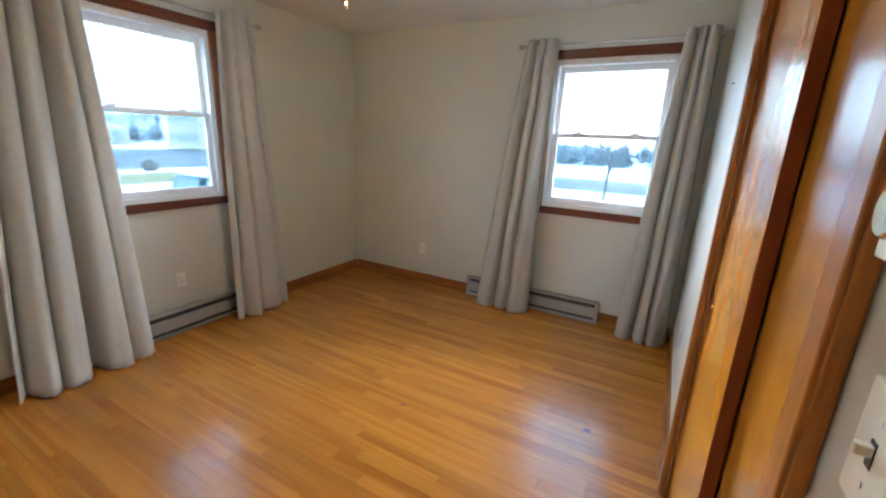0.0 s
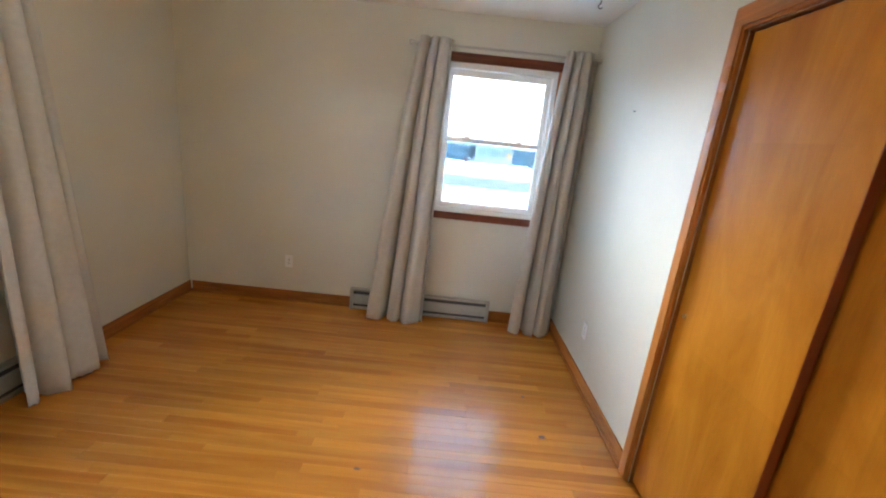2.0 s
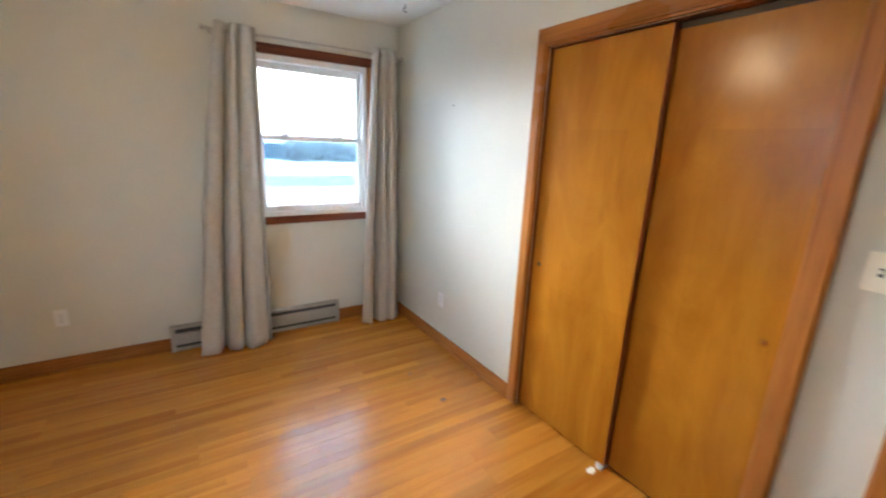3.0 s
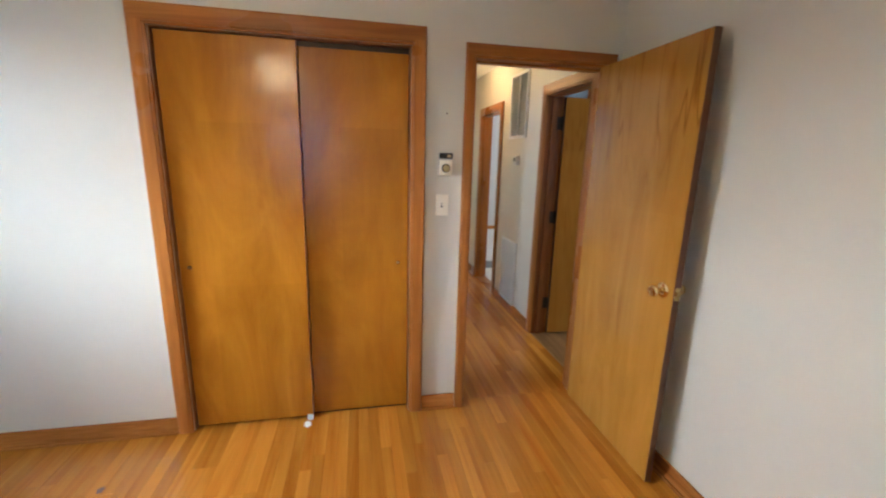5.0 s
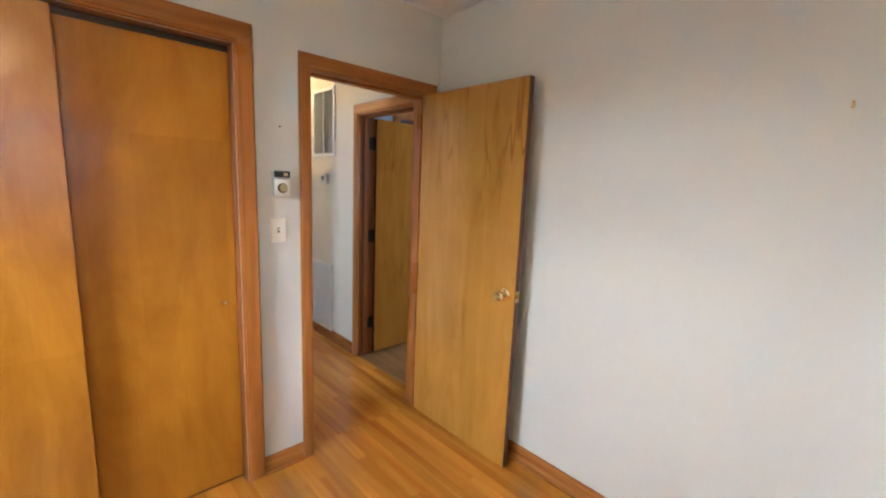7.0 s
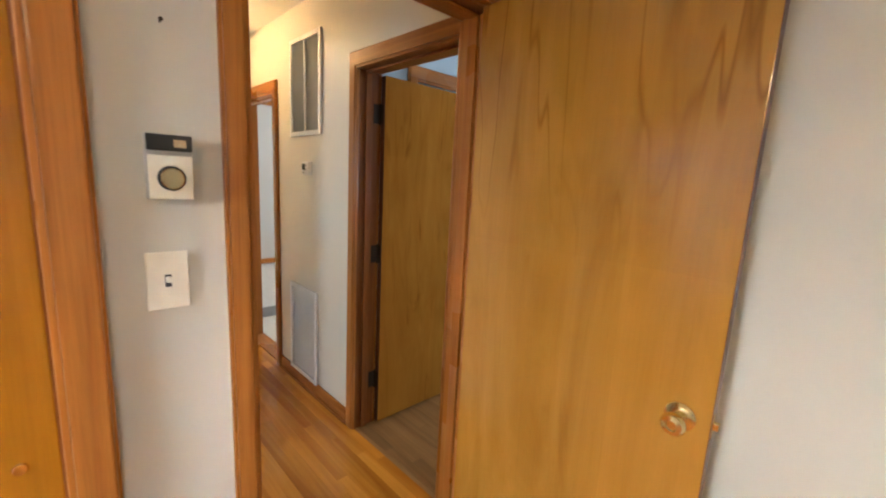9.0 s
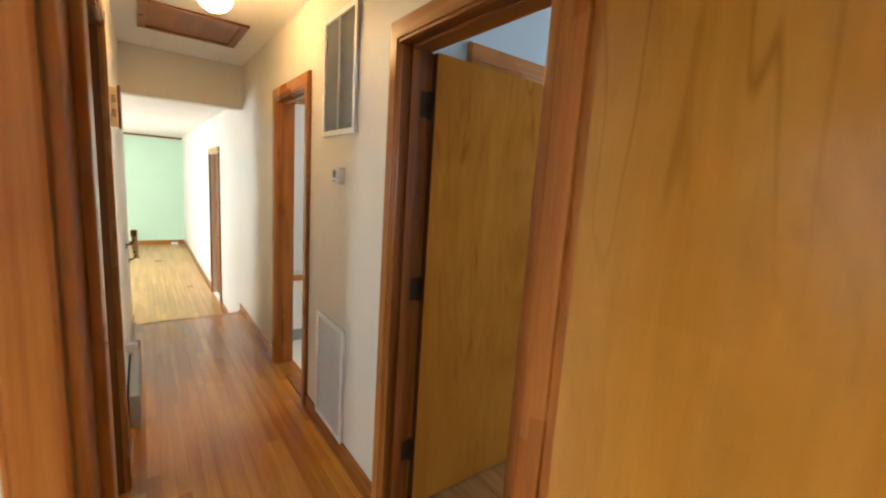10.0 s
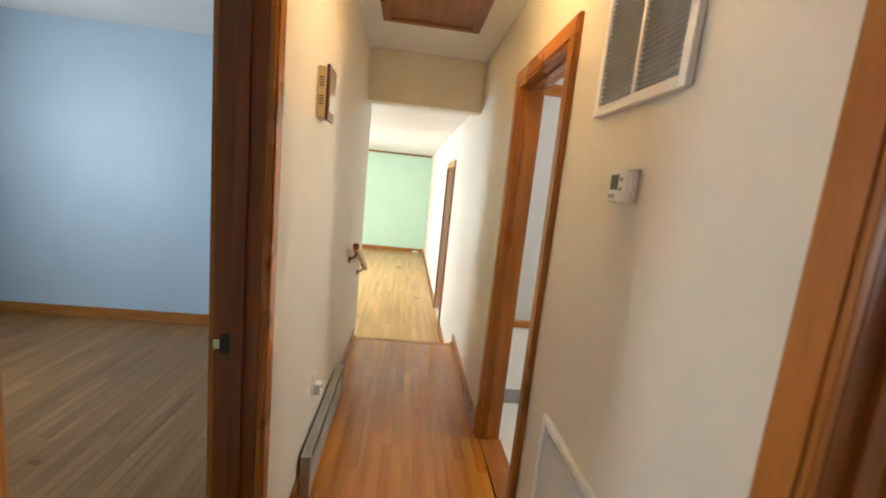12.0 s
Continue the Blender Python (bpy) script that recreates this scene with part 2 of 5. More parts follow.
LEAF = glossy_wave(wood("amber_birch_door_leaf", (0.39, 0.180, 0.023), (0.51, 0.258, 0.041), "z", 0.15, 0.4, 4.0, 0.04, 0.05, (0.27, 1.0, 1.3), knots=0.12, stretch=0.22, wavy=0.8, spec=0.6, flames=(1.30, 1.65, 0.62)), 2.5, 0.2)
LEAF2 = glossy_wave(wood("brown_birch_door_leaf", (0.32, 0.126, 0.016), (0.45, 0.198, 0.030), "z", 0.14, 0.0, 4.0, 0.08, 0.05, (1.0, 0.25, 1.6), knots=0.28, stretch=0.20, wavy=0.8, spec=0.035, flames=(1.45, 1.85, 0.75)), 2.0, 0.15)
EDGE = plain("red_brown_door_edge", (0.27, 0.070, 0.022), 0.3)
LEAFEDGE = plain("door_edge_dark_varnish", (0.10, 0.03, 0.01), 0.35)
OAK = glossy_wave(wood("honey_oak_floor_board", (0.40, 0.132, 0.011), (0.63, 0.275, 0.034), "x", 0.22, 0.34, 9, 0.09, 0.14, knots=0.12, stretch=0.05, rings=3, ring_dark=0.88, spec=0.45, coat_rough=0.10), 14.0, 0.12)
OAKB = wood("brown_oak_floor_board", (0.21, 0.105, 0.035), (0.34, 0.180, 0.066), "x", 0.3, 0.0, 11, 0.16, 0.18, stretch=0.05, rings=6, ring_dark=0.85)
OAKL = wood("pale_oak_floor_board", (0.52, 0.31, 0.11), (0.70, 0.45, 0.18), "x", 0.3, 0.0, 11, 0.14, 0.14, stretch=0.05, rings=6, ring_dark=0.88)
VINYL = plain("white_window_vinyl", (0.80, 0.81, 0.82), 0.35, var=0.03)
PLASTIC = plain("ivory_plastic", (0.86, 0.82, 0.70), 0.35, var=0.03)
WHITEPL = plain("white_plastic", (0.86, 0.86, 0.86), 0.35, var=0.03)
BLACKPL = plain("black_plastic", (0.02, 0.02, 0.02), 0.3)
SCREEN = plain("lcd_screen", (0.10, 0.12, 0.10), 0.15)
GREYSLOT = plain("dark_heater_fins", (0.05, 0.05, 0.055), 0.5)
HEATER = plain("grey_beige_heater_enamel", (0.40, 0.38, 0.34), 0.4, var=0.08)
BRASS = plain("worn_brass", (0.82, 0.64, 0.32), 0.16, 1.0, 0.1)
DIAL = plain("satin_gold_dial", (0.66, 0.55, 0.32), 0.25, 1.0, 0.08)
STEEL = plain("brushed_nickel", (0.55, 0.53, 0.50), 0.3, 1.0, 0.08)
IRON = plain("dark_bronze_hinge", (0.06, 0.045, 0.035), 0.4, 0.8)
VENTWHITE = plain("white_vent_enamel", (0.86, 0.87, 0.88), 0.4, var=0.03)
VENTGREY = plain("grey_vent_filter", (0.46, 0.48, 0.49), 0.8, var=0.12, scale=120)
CHIME = plain("beige_chime_cover", (0.60, 0.46, 0.27), 0.5)
MIRROR = plain("chime_mirror", (0.75, 0.72, 0.65), 0.08, 1.0, 0.02)
TILE = plain("pale_bathroom_floor", (0.72, 0.70, 0.64), 0.35, var=0.06)
GREYTILE = plain("grey_cove_base", (0.30, 0.31, 0.32), 0.4)


def fabric(name, color):
    m, n, l, p = node_mat(name)
    tc = n.new("ShaderNodeTexCoord")
    out = n["Material Output"]
    slub = noise_tex(n, l, tc.outputs["Object"], 34, 6, 0.65)
    w1 = n.new("ShaderNodeTexWave")
    w1.bands_direction = "Z"
    w1.inputs["Scale"].default_value, w1.inputs["Distortion"].default_value = 240, 1.5
    l.new(tc.outputs["Object"], w1.inputs["Vector"])
    r = ramp(n, [(0.3, tuple(c * 0.88 for c in color)), (0.7, color)])
    l.new(slub.outputs[0], r.inputs[0])
    r2 = ramp(n, [(0.0, (0.9, 0.9, 0.9)), (1.0, (1, 1, 1))])
    l.new(w1.outputs["Color"], r2.inputs[0])
    col = mix_rgb(n, l, "MULTIPLY", 1.0, r.outputs[0], r2.outputs[0])
    l.new(col, p.inputs["Base Color"])
    p.inputs["Roughness"].default_value = 0.85
    p.inputs["Sheen Weight"].default_value = 0.2
    bump(n, l, w1.outputs["Fac"], 0.12, 0.002, p.inputs["Normal"])
    tr = n.new("ShaderNodeBsdfTranslucent")
    l.new(col, tr.inputs["Color"])
    ms = n.new("ShaderNodeMixShader")
    ms.inputs[0].default_value = 0.05
    l.new(p.outputs[0], ms.inputs[1])
    l.new(tr.outputs[0], ms.inputs[2])
    l.new(ms.outputs[0], out.inputs[0])
    return m


CURTAIN = fabric("oatmeal_curtain_cloth", (0.66, 0.65, 0.625))


def glass(name, tint):
    m, n, l, p = node_mat(name)
    p.inputs["Base Color"].default_value = (*tint, 1)
    p.inputs["Transmission Weight"].default_value = 1.0
    p.inputs["Roughness"].default_value = 0.0
    p.inputs["IOR"].default_value = 1.02
    return m


# dark tint dims the bright outdoor view; the glass itself isn't grey
GLASS = glass("dimming_window_glass", (0.0215, 0.0255, 0.0278))


def lit(name, color, strength):
    m, n, l, p = node_mat(name)
    p.inputs["Base Color"].default_value = (0.9, 0.88, 0.82, 1)
    p.inputs["Emission Color"].default_value = (*color, 1)
    p.inputs["Emission Strength"].default_value = strength
    p.inputs["Roughness"].default_value = 0.3
    return m


GLOBE = lit("lit_opal_globe", (1.0, 0.62, 0.26), 0.37)
SHADE = lit("lit_frosted_shade", (1.0, 0.74, 0.42), 0.62)

# ---------------------------------------------------------------- mesh helpers


def box(bm, x0, x1, y0, y1, z0, z1, bevel=0.0, rot=None, at=(0, 0, 0)):
    """A box from its extents; the edges are eased by bevel."""
    m = Matrix.Translation(((x0 + x1) / 2, (y0 + y1) / 2, (z0 + z1) / 2)) @ Matrix.Diagonal((x1 - x0, y1 - y0, z1 - z0, 1))
    vs = bmesh.ops.create_cube(bm, size=1.0, matrix=m)["verts"]
    if bevel:
        es = list({e for v in vs for e in v.link_edges})
        r = bmesh.ops.bevel(bm, geom=es, offset=bevel, segments=2, profile=0.6, affect="EDGES")
        vs = list({v for f in r["faces"] for v in f.verts} | {v for v in vs if v.is_valid})
    if rot is not None:
        bmesh.ops.transform(bm, matrix=Matrix.Translation(at) @ rot @ Matrix.Translation([-c for c in at]), verts=vs)
    return vs


def rod(bm, a, b, r, seg=16, r2=None):
    """A round bar from a to b."""
    a, b = Vector(a), Vector(b)
    m = Matrix.Translation((a + b) / 2) @ (b - a).to_track_quat("Z", "Y").to_matrix().to_4x4()
    return bmesh.ops.create_cone(bm, cap_ends=True, segments=seg, radius1=r, radius2=r if r2 is None else r2, depth=(b - a).length, matrix=m)["verts"]


def ball(bm, c, r, sx=1, sy=1, sz=1, seg=18):
    m = Matrix.Translation(c) @ Matrix.Diagonal((sx, sy, sz, 1))
    return bmesh.ops.create_uvsphere(bm, u_segments=seg, v_segments=seg // 2, radius=r, matrix=m)["verts"]


def lathe(bm, profile, at, axis="z", seg=28):
    """A turned body: profile of (radius, height) along an axis."""
    rings = []
    turn = {"z": Matrix(), "x": Matrix.Rotation(radians(90), 4, "Y"), "y": Matrix.Rotation(radians(-90), 4, "X")}[axis]
    for r, h in profile:
        rings.append([bm.verts.new(Vector(at) + (turn @ Vector((r * math.cos(t), r * math.sin(t), h)))) for t in [2 * math.pi * k / seg for k in range(seg)]])
    for a, b in zip(rings, rings[1:]):
        for k in range(seg):
            bm.faces.new((a[k], a[(k + 1) % seg], b[(k + 1) % seg], b[k]))
    bm.faces.new(rings[0][::-1])
    bm.faces.new(rings[-1])


def mesh_of(name, bm, material, smooth=False):
    bmesh.ops.recalc_face_normals(bm, faces=bm.faces)
    me = bpy.data.meshes.new(name)
    bm.to_mesh(me)
    bm.free()
    me.materials.append(material)
    if smooth:
        me.polygons.foreach_set("use_smooth", [True] * len(me.polygons))
        me.set_sharp_from_angle(angle=radians(38))
    return me


def part(name, bm, material, parent=None, label="", smooth=False):
    """Links a bmesh as one mesh object under a thing or a part."""
    ob = new(name, mesh_of(name, bm, material, smooth))
    ob.parent = parent
    if parent is not None:
        ob.matrix_parent_inverse = parent.matrix_basis.inverted()
    return tagged(ob, label)


def thing(name, label, category, group="", at=(0, 0, 0), kind=""):
    e = new(name)
    e.empty_display_size = 0.05
    e.matrix_basis = Matrix.Translation(at)
    return tagged(e, label, category, group, kind)


def bx(name, dims, material, parent=None, bevel=0.0, label=""):
    bm = bmesh.new()
    box(bm, *dims, bevel=bevel)
    return part(name, bm, material, parent, label)


def slab(name, dims, material, label, category="", kind="structure"):
    return tagged(bx(name, dims, material), label, category, kind=kind)


def wall(name, axis, f0, f1, u0, u1, z0, z1, material, label, holes=()):
    """A wall with real openings. axis: the one across it; f0, f1: its faces; holes: (u0, u1, z0, z1)."""
    us = sorted({u0, u1, *[h[0] for h in holes], *[h[1] for h in holes]})
    zs = sorted({z0, z1, *[max(z0, h[2]) for h in holes], *[h[3] for h in holes]})
    solid = {}
    for i in range(len(us) - 1):
        for k in range(len(zs) - 1):
            cu, cz = (us[i] + us[i + 1]) / 2, (zs[k] + zs[k + 1]) / 2
            solid[i, k] = not any(h[0] < cu < h[1] and h[2] < cz < h[3] for h in holes)
    bm = bmesh.new()
    made = {}

    def v(u, f, z):
        key = (u, f, z)
        if key not in made:
            made[key] = bm.verts.new((f, u, z) if axis == "x" else (u, f, z))
        return made[key]

    for (i, k), s in solid.items():
        if not s:
            continue
        a, b, c, d = us[i], us[i + 1], zs[k], zs[k + 1]
        for f in (f0, f1):
            bm.faces.new((v(a, f, c), v(b, f, c), v(b, f, d), v(a, f, d)))
        for (di, dk), (p, q) in (((-1, 0), ((a, c), (a, d))), ((1, 0), ((b, c), (b, d))), ((0, -1), ((a, c), (b, c))), ((0, 1), ((a, d), (b, d)))):
            if not solid.get((i + di, k + dk), False):
                bm.faces.new((v(p[0], f0, p[1]), v(q[0], f0, q[1]), v(q[0], f1, q[1]), v(p[0], f1, p[1])))
    return tagged(part(name, bm, material), label, "wall", kind="structure")


# ---------------------------------------------------------------- plan
XA, YB, YD = -3.31, 4.235, 0.095          # bedroom: window walls and the wall behind the open door; closet wall at x = 0
ZC = 2.50                                 # ceilings
HR, HL, XS = 0.07, 1.010, 4.20            # hallway side walls and the edge of its step
LOW, XF, ZL = -0.34, 11.3, 2.20           # sunken living room: floor, far wall, ceiling
GROUND = -1.4
D1 = (0.172, 0.961, 2.048)                # bedroom doorway
CL = (1.284, 2.474, 2.066)                # closet opening
D2 = (0.225, 0.985, 2.040)                # south bedroom doorway, along x
DB = (2.065, 2.770, 2.040)                # bathroom doorway
DN = (0.927, 1.718, 2.040)                # north bedroom doorway
WB = (-1.175, -0.285, 0.965, 2.150)       # window openings
WA = (1.760, 2.665, 0.995, 2.190)

# ---------------------------------------------------------------- walls, ceilings, slabs
wall("wall_closet", "x", 0.0, 0.12, YD, YB, 0.0, ZC + 0.05, WALL, "greige painted bedroom wall with closet and doorway", [(CL[0], CL[1], 0, CL[2]), (D1[0], D1[1], 0, D1[2])])
wall("wall_west", "x", XA - 0.16, XA, -3.64, YB + 0.16, 0.0, ZC + 0.05, WALL, "greige painted outer bedroom wall with a window", [WA])
wall("wall_north", "y", YB, YB + 0.16, XA, 4.42, 0.0, 2.90, WALL, "greige painted outer bedroom wall with a window", [WB, (2.25, 2.95, 1.15, 1.95)])
wall("wall_south", "y", -0.045, YD, XA, 0.12, 0.0, ZC + 0.05, WALL, "plain greige bedroom wall behind the open door")
wall("wall_hall_south", "y", -0.05, HR, 0.12, XF, LOW - 0.2, ZC + 0.05, HALLWALL, "cream hallway wall with vents and two doorways",
     [(D2[0], D2[1], -0.03, D2[2]), (DB[0], DB[1], -0.03, DB[2]), (5.62, 6.42, LOW, 1.72)])
wall("wall_hall_north", "y", HL, HL + 0.12, 0.12, 4.42, LOW - 0.2, 2.90, HALLWALL, "cream hallway wall with a doorway", [(DN[0], DN[1], -0.03, DN[2])])
wall("wall_north_room_west", "x", 0.72, 0.84, HL + 0.12, YB, 0.0, 2.90, BLUEWALL, "pale blue bedroom wall")
wall("wall_north_room_east", "x", 4.30, 4.42, HL + 0.12, YB, LOW - 0.2, 2.90, BLUEWALL, "pale blue bedroom wall")
wall("wall_south_room_south", "y", -3.62, -3.50, XA, 1.20, 0.0, ZC + 0.05, BLUEWALL, "pale blue bedroom wall with a window", [(-0.72, 0.16, 1.05, 1.95)])
wall("wall_south_room_east", "x", 1.08, 1.20, -3.50, -0.05, 0.0, ZC + 0.05, BLUEWALL, "pale blue bedroom wall with a closet", [(-1.95, -0.40, 0.0, 2.06)])
wall("wall_closet_back", "x", 1.85, 1.95, -2.20, -0.05, 0.0, ZC + 0.05, BATHWALL, "grey bathroom wall")
wall("wall_bath_east", "x", 3.20, 3.32, -2.20, -0.05, 0.0, ZC + 0.05, BATHWALL, "pale grey bathroom wall")
wall("wall_bath_south", "y", -2.32, -2.20, 1.20, 3.32, 0.0, ZC + 0.05, BATHWALL, "pale grey bathroom wall with a window", [(2.25, 2.95, 1.4, 2.0)])
wall("wall_living_far", "x", XF, XF + 0.12, -0.05, 4.40, LOW - 0.2, ZL + 0.3, GREENWALL, "mint green living room wall")
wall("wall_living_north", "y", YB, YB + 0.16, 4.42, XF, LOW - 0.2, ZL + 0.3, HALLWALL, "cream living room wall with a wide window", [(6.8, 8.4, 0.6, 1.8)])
# blue lining of the rooms next to the bedroom and the hall
slab("wall_north_room_lining", (0.84, DN[0] - 0.08, HL + 0.12, HL + 0.124, 0, ZC), BLUEWALL, "pale blue bedroom wall face", "wall")
slab("wall_north_room_lining", (DN[1] + 0.08, 4.30, HL + 0.12, HL + 0.124, 0, ZC), BLUEWALL, "pale blue bedroom wall face", "wall")
slab("wall_south_room_lining", (XA + 0.004, 0.12, -0.049, -0.045, 0, ZC), BLUEWALL, "pale blue bedroom wall face", "wall")

slab("ceiling_bedroom", (XA - 0.01, 0.06, YD - 0.01, YB + 0.01, ZC, ZC + 0.12), CEIL, "white painted bedroom ceiling", "ceiling")
slab("ceiling_hall", (0.06, 4.20, HR - 0.02, HL + 0.02, ZC, ZC + 0.12), CEIL, "white painted hallway ceiling", "ceiling")
slab("ceiling_north_room", (0.10, 4.42, HL + 0.04, YB + 0.01, ZC, ZC + 0.12), CEIL, "white painted bedroom ceiling", "ceiling")
slab("ceiling_south_room", (XA - 0.01, 3.32, -3.62, 0.05, ZC, ZC + 0.12), CEIL, "white painted bedroom ceiling", "ceiling")
slab("ceiling_living", (4.42, XF, -0.04, YB, ZL, ZL + 0.12), CEIL, "white painted living room ceiling", "ceiling")
slab("ceiling_steps", (4.195, 4.42, HR - 0.01, HL + 0.01, ZL, ZL + 0.12), CEIL, "white painted ceiling over the steps", "ceiling")
slab("beam", (4.05, 4.20, HR - 0.01, HL + 0.01, 2.10, ZC + 0.02), HALLWALL, "cream painted header where the hall ceiling drops", "beam")
# unseen slab added above every ceiling so no sky light leaks in
slab("light_seal_slab", (XA - 0.16, XF + 0.12, -3.64, YB + 0.16, 2.90, 2.98), CONCRETE, "unseen slab added over the house to keep sky light out", "roof")
slab("foundation", (XA - 0.16, XF + 0.12, -3.64, YB + 0.16, GROUND - 0.2, -0.56), CONCRETE, "concrete house foundation", "foundation")
slab("floor_void", (XA - 0.1, 4.19, -3.5, YB + 0.1, -0.55, -0.022), DARKVOID, "dark subfloor under the boards", "floor")


# ---------------------------------------------------------------- doorways


def casing_set(parent, axis, face, side, u0, u1, top, width=0.066, thick=0.018, zmat=None, umat=None):
    """Mitred-looking casing on one face: two legs and a head with an eased profile."""
    zmat = zmat or TRIM_Z
    umat = umat or (TRIM_Y if axis == "x" else TRIM_X)
    f = sorted((face + side * 0.001, face + side * thick))
    g = sorted((face + side * thick * 0.9, face + side * (thick + 0.006)))

    def put(name, a0, a1, z0, z1, mat_, raised):
        bm = bmesh.new()
        dims = (f[0], f[1], a0, a1) if axis == "x" else (a0, a1, f[0], f[1])
        box(bm, *dims, z0, z1, bevel=0.004)
        r = raised
        dims = (g[0], g[1], r[0], r[1]) if axis == "x" else (r[0], r[1], g[0], g[1])
        box(bm, *dims, r[2], r[3], bevel=0.0055)
        part(name, bm, mat_, parent)

    put("casing", u0 - width, u0, 0.001, top, zmat, (u0 - width + 0.006, u0 - 0.011, 0.002, top + width * 0.4))
    put("casing", u1, u1 + width, 0.001, top, zmat, (u1 + 0.011, u1 + width - 0.006, 0.002, top + width * 0.4))
    put("head_casing", u0 - width, u1 + width, top, top + width + 0.014, umat, (u0 - width + 0.006, u1 + width - 0.006, top + 0.012, top + width + 0.008))


def jambs(parent, axis, f0, f1, u0, u1, top, stop_at, zmat=JAMB_Z, umat=None, t=0.018):
    """Jamb linings and the stop strip."""
    umat = umat or (JAMB_Y if axis == "x" else JAMB_X)
    e = 0.001
    for a0, a1 in ((u0 - t, u0), (u1, u1 + t)):
        dims = (f0 - e, f1 + e, a0, a1) if axis == "x" else (a0, a1, f0 - e, f1 + e)
        bx("jamb", (*dims, 0.001, top), zmat, parent, 0.002)
    dims = (f0 - e, f1 + e, u0 - t, u1 + t) if axis == "x" else (u0 - t, u1 + t, f0 - e, f1 + e)
    bx("head_jamb", (*dims, top, top + t), umat, parent, 0.002)
    s0, s1 = stop_at
    for a0, a1 in ((u0, u0 + 0.011), (u1 - 0.011, u1)):
        dims = (s0, s1, a0, a1) if axis == "x" else (a0, a1, s0, s1)
        bx("door_stop", (*dims, 0.001, top - 0.011), zmat, parent, 0.002)
    dims = (s0, s1, u0, u1) if axis == "x" else (u0, u1, s0, s1)
    bx("door_stop", (*dims, top - 0.011, top), umat, parent, 0.002)


def inset(o, t=0.018):
    """The clear opening inside the jamb linings."""
    return (o[0] + t, o[1] - t, o[2] - t)


d1 = thing("door_1", "stained oak door frame of the bedroom doorway", "door frame", kind="structure")
o = inset(D1)
jambs(d1, "x", 0.0, 0.12, *o, (0.045, 0.085), TRIM_Z, TRIM_Y)
casing_set(d1, "x", 0.0, -1, o[0], o[1], o[2], 0.058)
casing_set(d1, "x", 0.12, 1, o[0], o[1], o[2], 0.058)
bx("strike_plate", (0.012, 0.036, o[1] - 0.0015, o[1] + 0.001, 0.93, 0.99), IRON, d1, 0.0, "dark bronze strike plate")

d2 = thing("door_2", "dark stained door frame of the south bedroom", "door frame", kind="structure")
o2 = inset(D2)
jambs(d2, "y", -0.05, HR, *o2, (0.0, 0.035))
casing_set(d2, "y", HR, 1, *o2, 0.072, zmat=TRIM_Z)
casing_set(d2, "y", -0.05, -1, *o2, 0.066)

d3 = thing("door_3", "stained oak door frame of the bathroom", "door frame", kind="structure")
o3 = inset(DB)
jambs(d3, "y", -0.05, HR, *o3, (0.0, 0.035), TRIM_Z, TRIM_X)
casing_set(d3, "y", HR, 1, *o3, 0.072)

d4 = thing("door_4", "dark stained door frame of the north bedroom", "door frame", kind="structure")
o4 = inset(DN)
jambs(d4, "y", HL, HL + 0.12, *o4, (HL + 0.04, HL + 0.075))
casing_set(d4, "y", HL, -1, *o4, 0.070)
casing_set(d4, "y", HL + 0.12, 1, *o4, 0.066)
bx("strike_plate", (o4[1] - 0.0015, o4[1] + 0.001, HL + 0.078, HL + 0.104, 0.93, 0.99), IRON, d4, 0.0, "dark bronze strike plate")
bx("strike_lip", (o4[1] - 0.006, o4[1] + 0.001, HL + 0.104, HL + 0.122, 0.945, 0.975), BRASS, d4, 0.001, "worn brass strike lip")

d5 = thing("door_5", "narrow wooden door frame in the sunken room", "door frame", kind="structure")
for a, b in ((5.55, 5.62), (6.42, 6.49)):
    bx("casing", (a, b, HR, HR + 0.02, LOW, 1.72), JAMB_Z, d5, 0.003)
bx("head_casing", (5.53, 6.51, HR, HR + 0.022, 1.72, 1.80), OAKL, d5, 0.003)
# dark panel and its knob are added to fill the dark opening
bx("door_panel", (5.62, 6.42, -0.02, 0.02, LOW + 0.01, 1.72), JAMB_Z, d5, 0.003)
lb = bmesh.new()
lathe(lb, [(0.012, 0), (0.012, 0.03), (0.028, 0.045), (0.026, 0.065), (0.01, 0.07)], (5.72, 0.022, LOW + 0.95), "y")
part("door_knob", lb, BRASS, d5, "", True)

c1 = thing("closet_frame", "stained oak frame round the closet opening", "door frame", kind="structure")
casing_set(c1, "x", 0.0, -1, CL[0], CL[1], CL[2], 0.077, 0.02)
for a0, a1 in ((CL[0], CL[0] + 0.004), (CL[1] - 0.004, CL[1])):
    bx("jamb", (0.001, 0.119, a0, a1, 0.001, CL[2]), JAMB_Z, c1)
bx("head_jamb", (0.001, 0.119, CL[0], CL[1], CL[2] - 0.004, CL[2]), JAMB_Y, c1)
bx("track", (0.052, 0.108, CL[0] + 0.005, CL[1] - 0.005, CL[2] - 0.030, CL[2] - 0.005), IRON, c1, 0.0, "dark metal sliding track")
# closet shade is put into this floor's near-black colour
slab("closet_floor", (0.10, 0.72, 1.155, 2.70, -0.02, 0.0), DARKVOID, "bare closet floor, its shade put in as near-black", "floor")


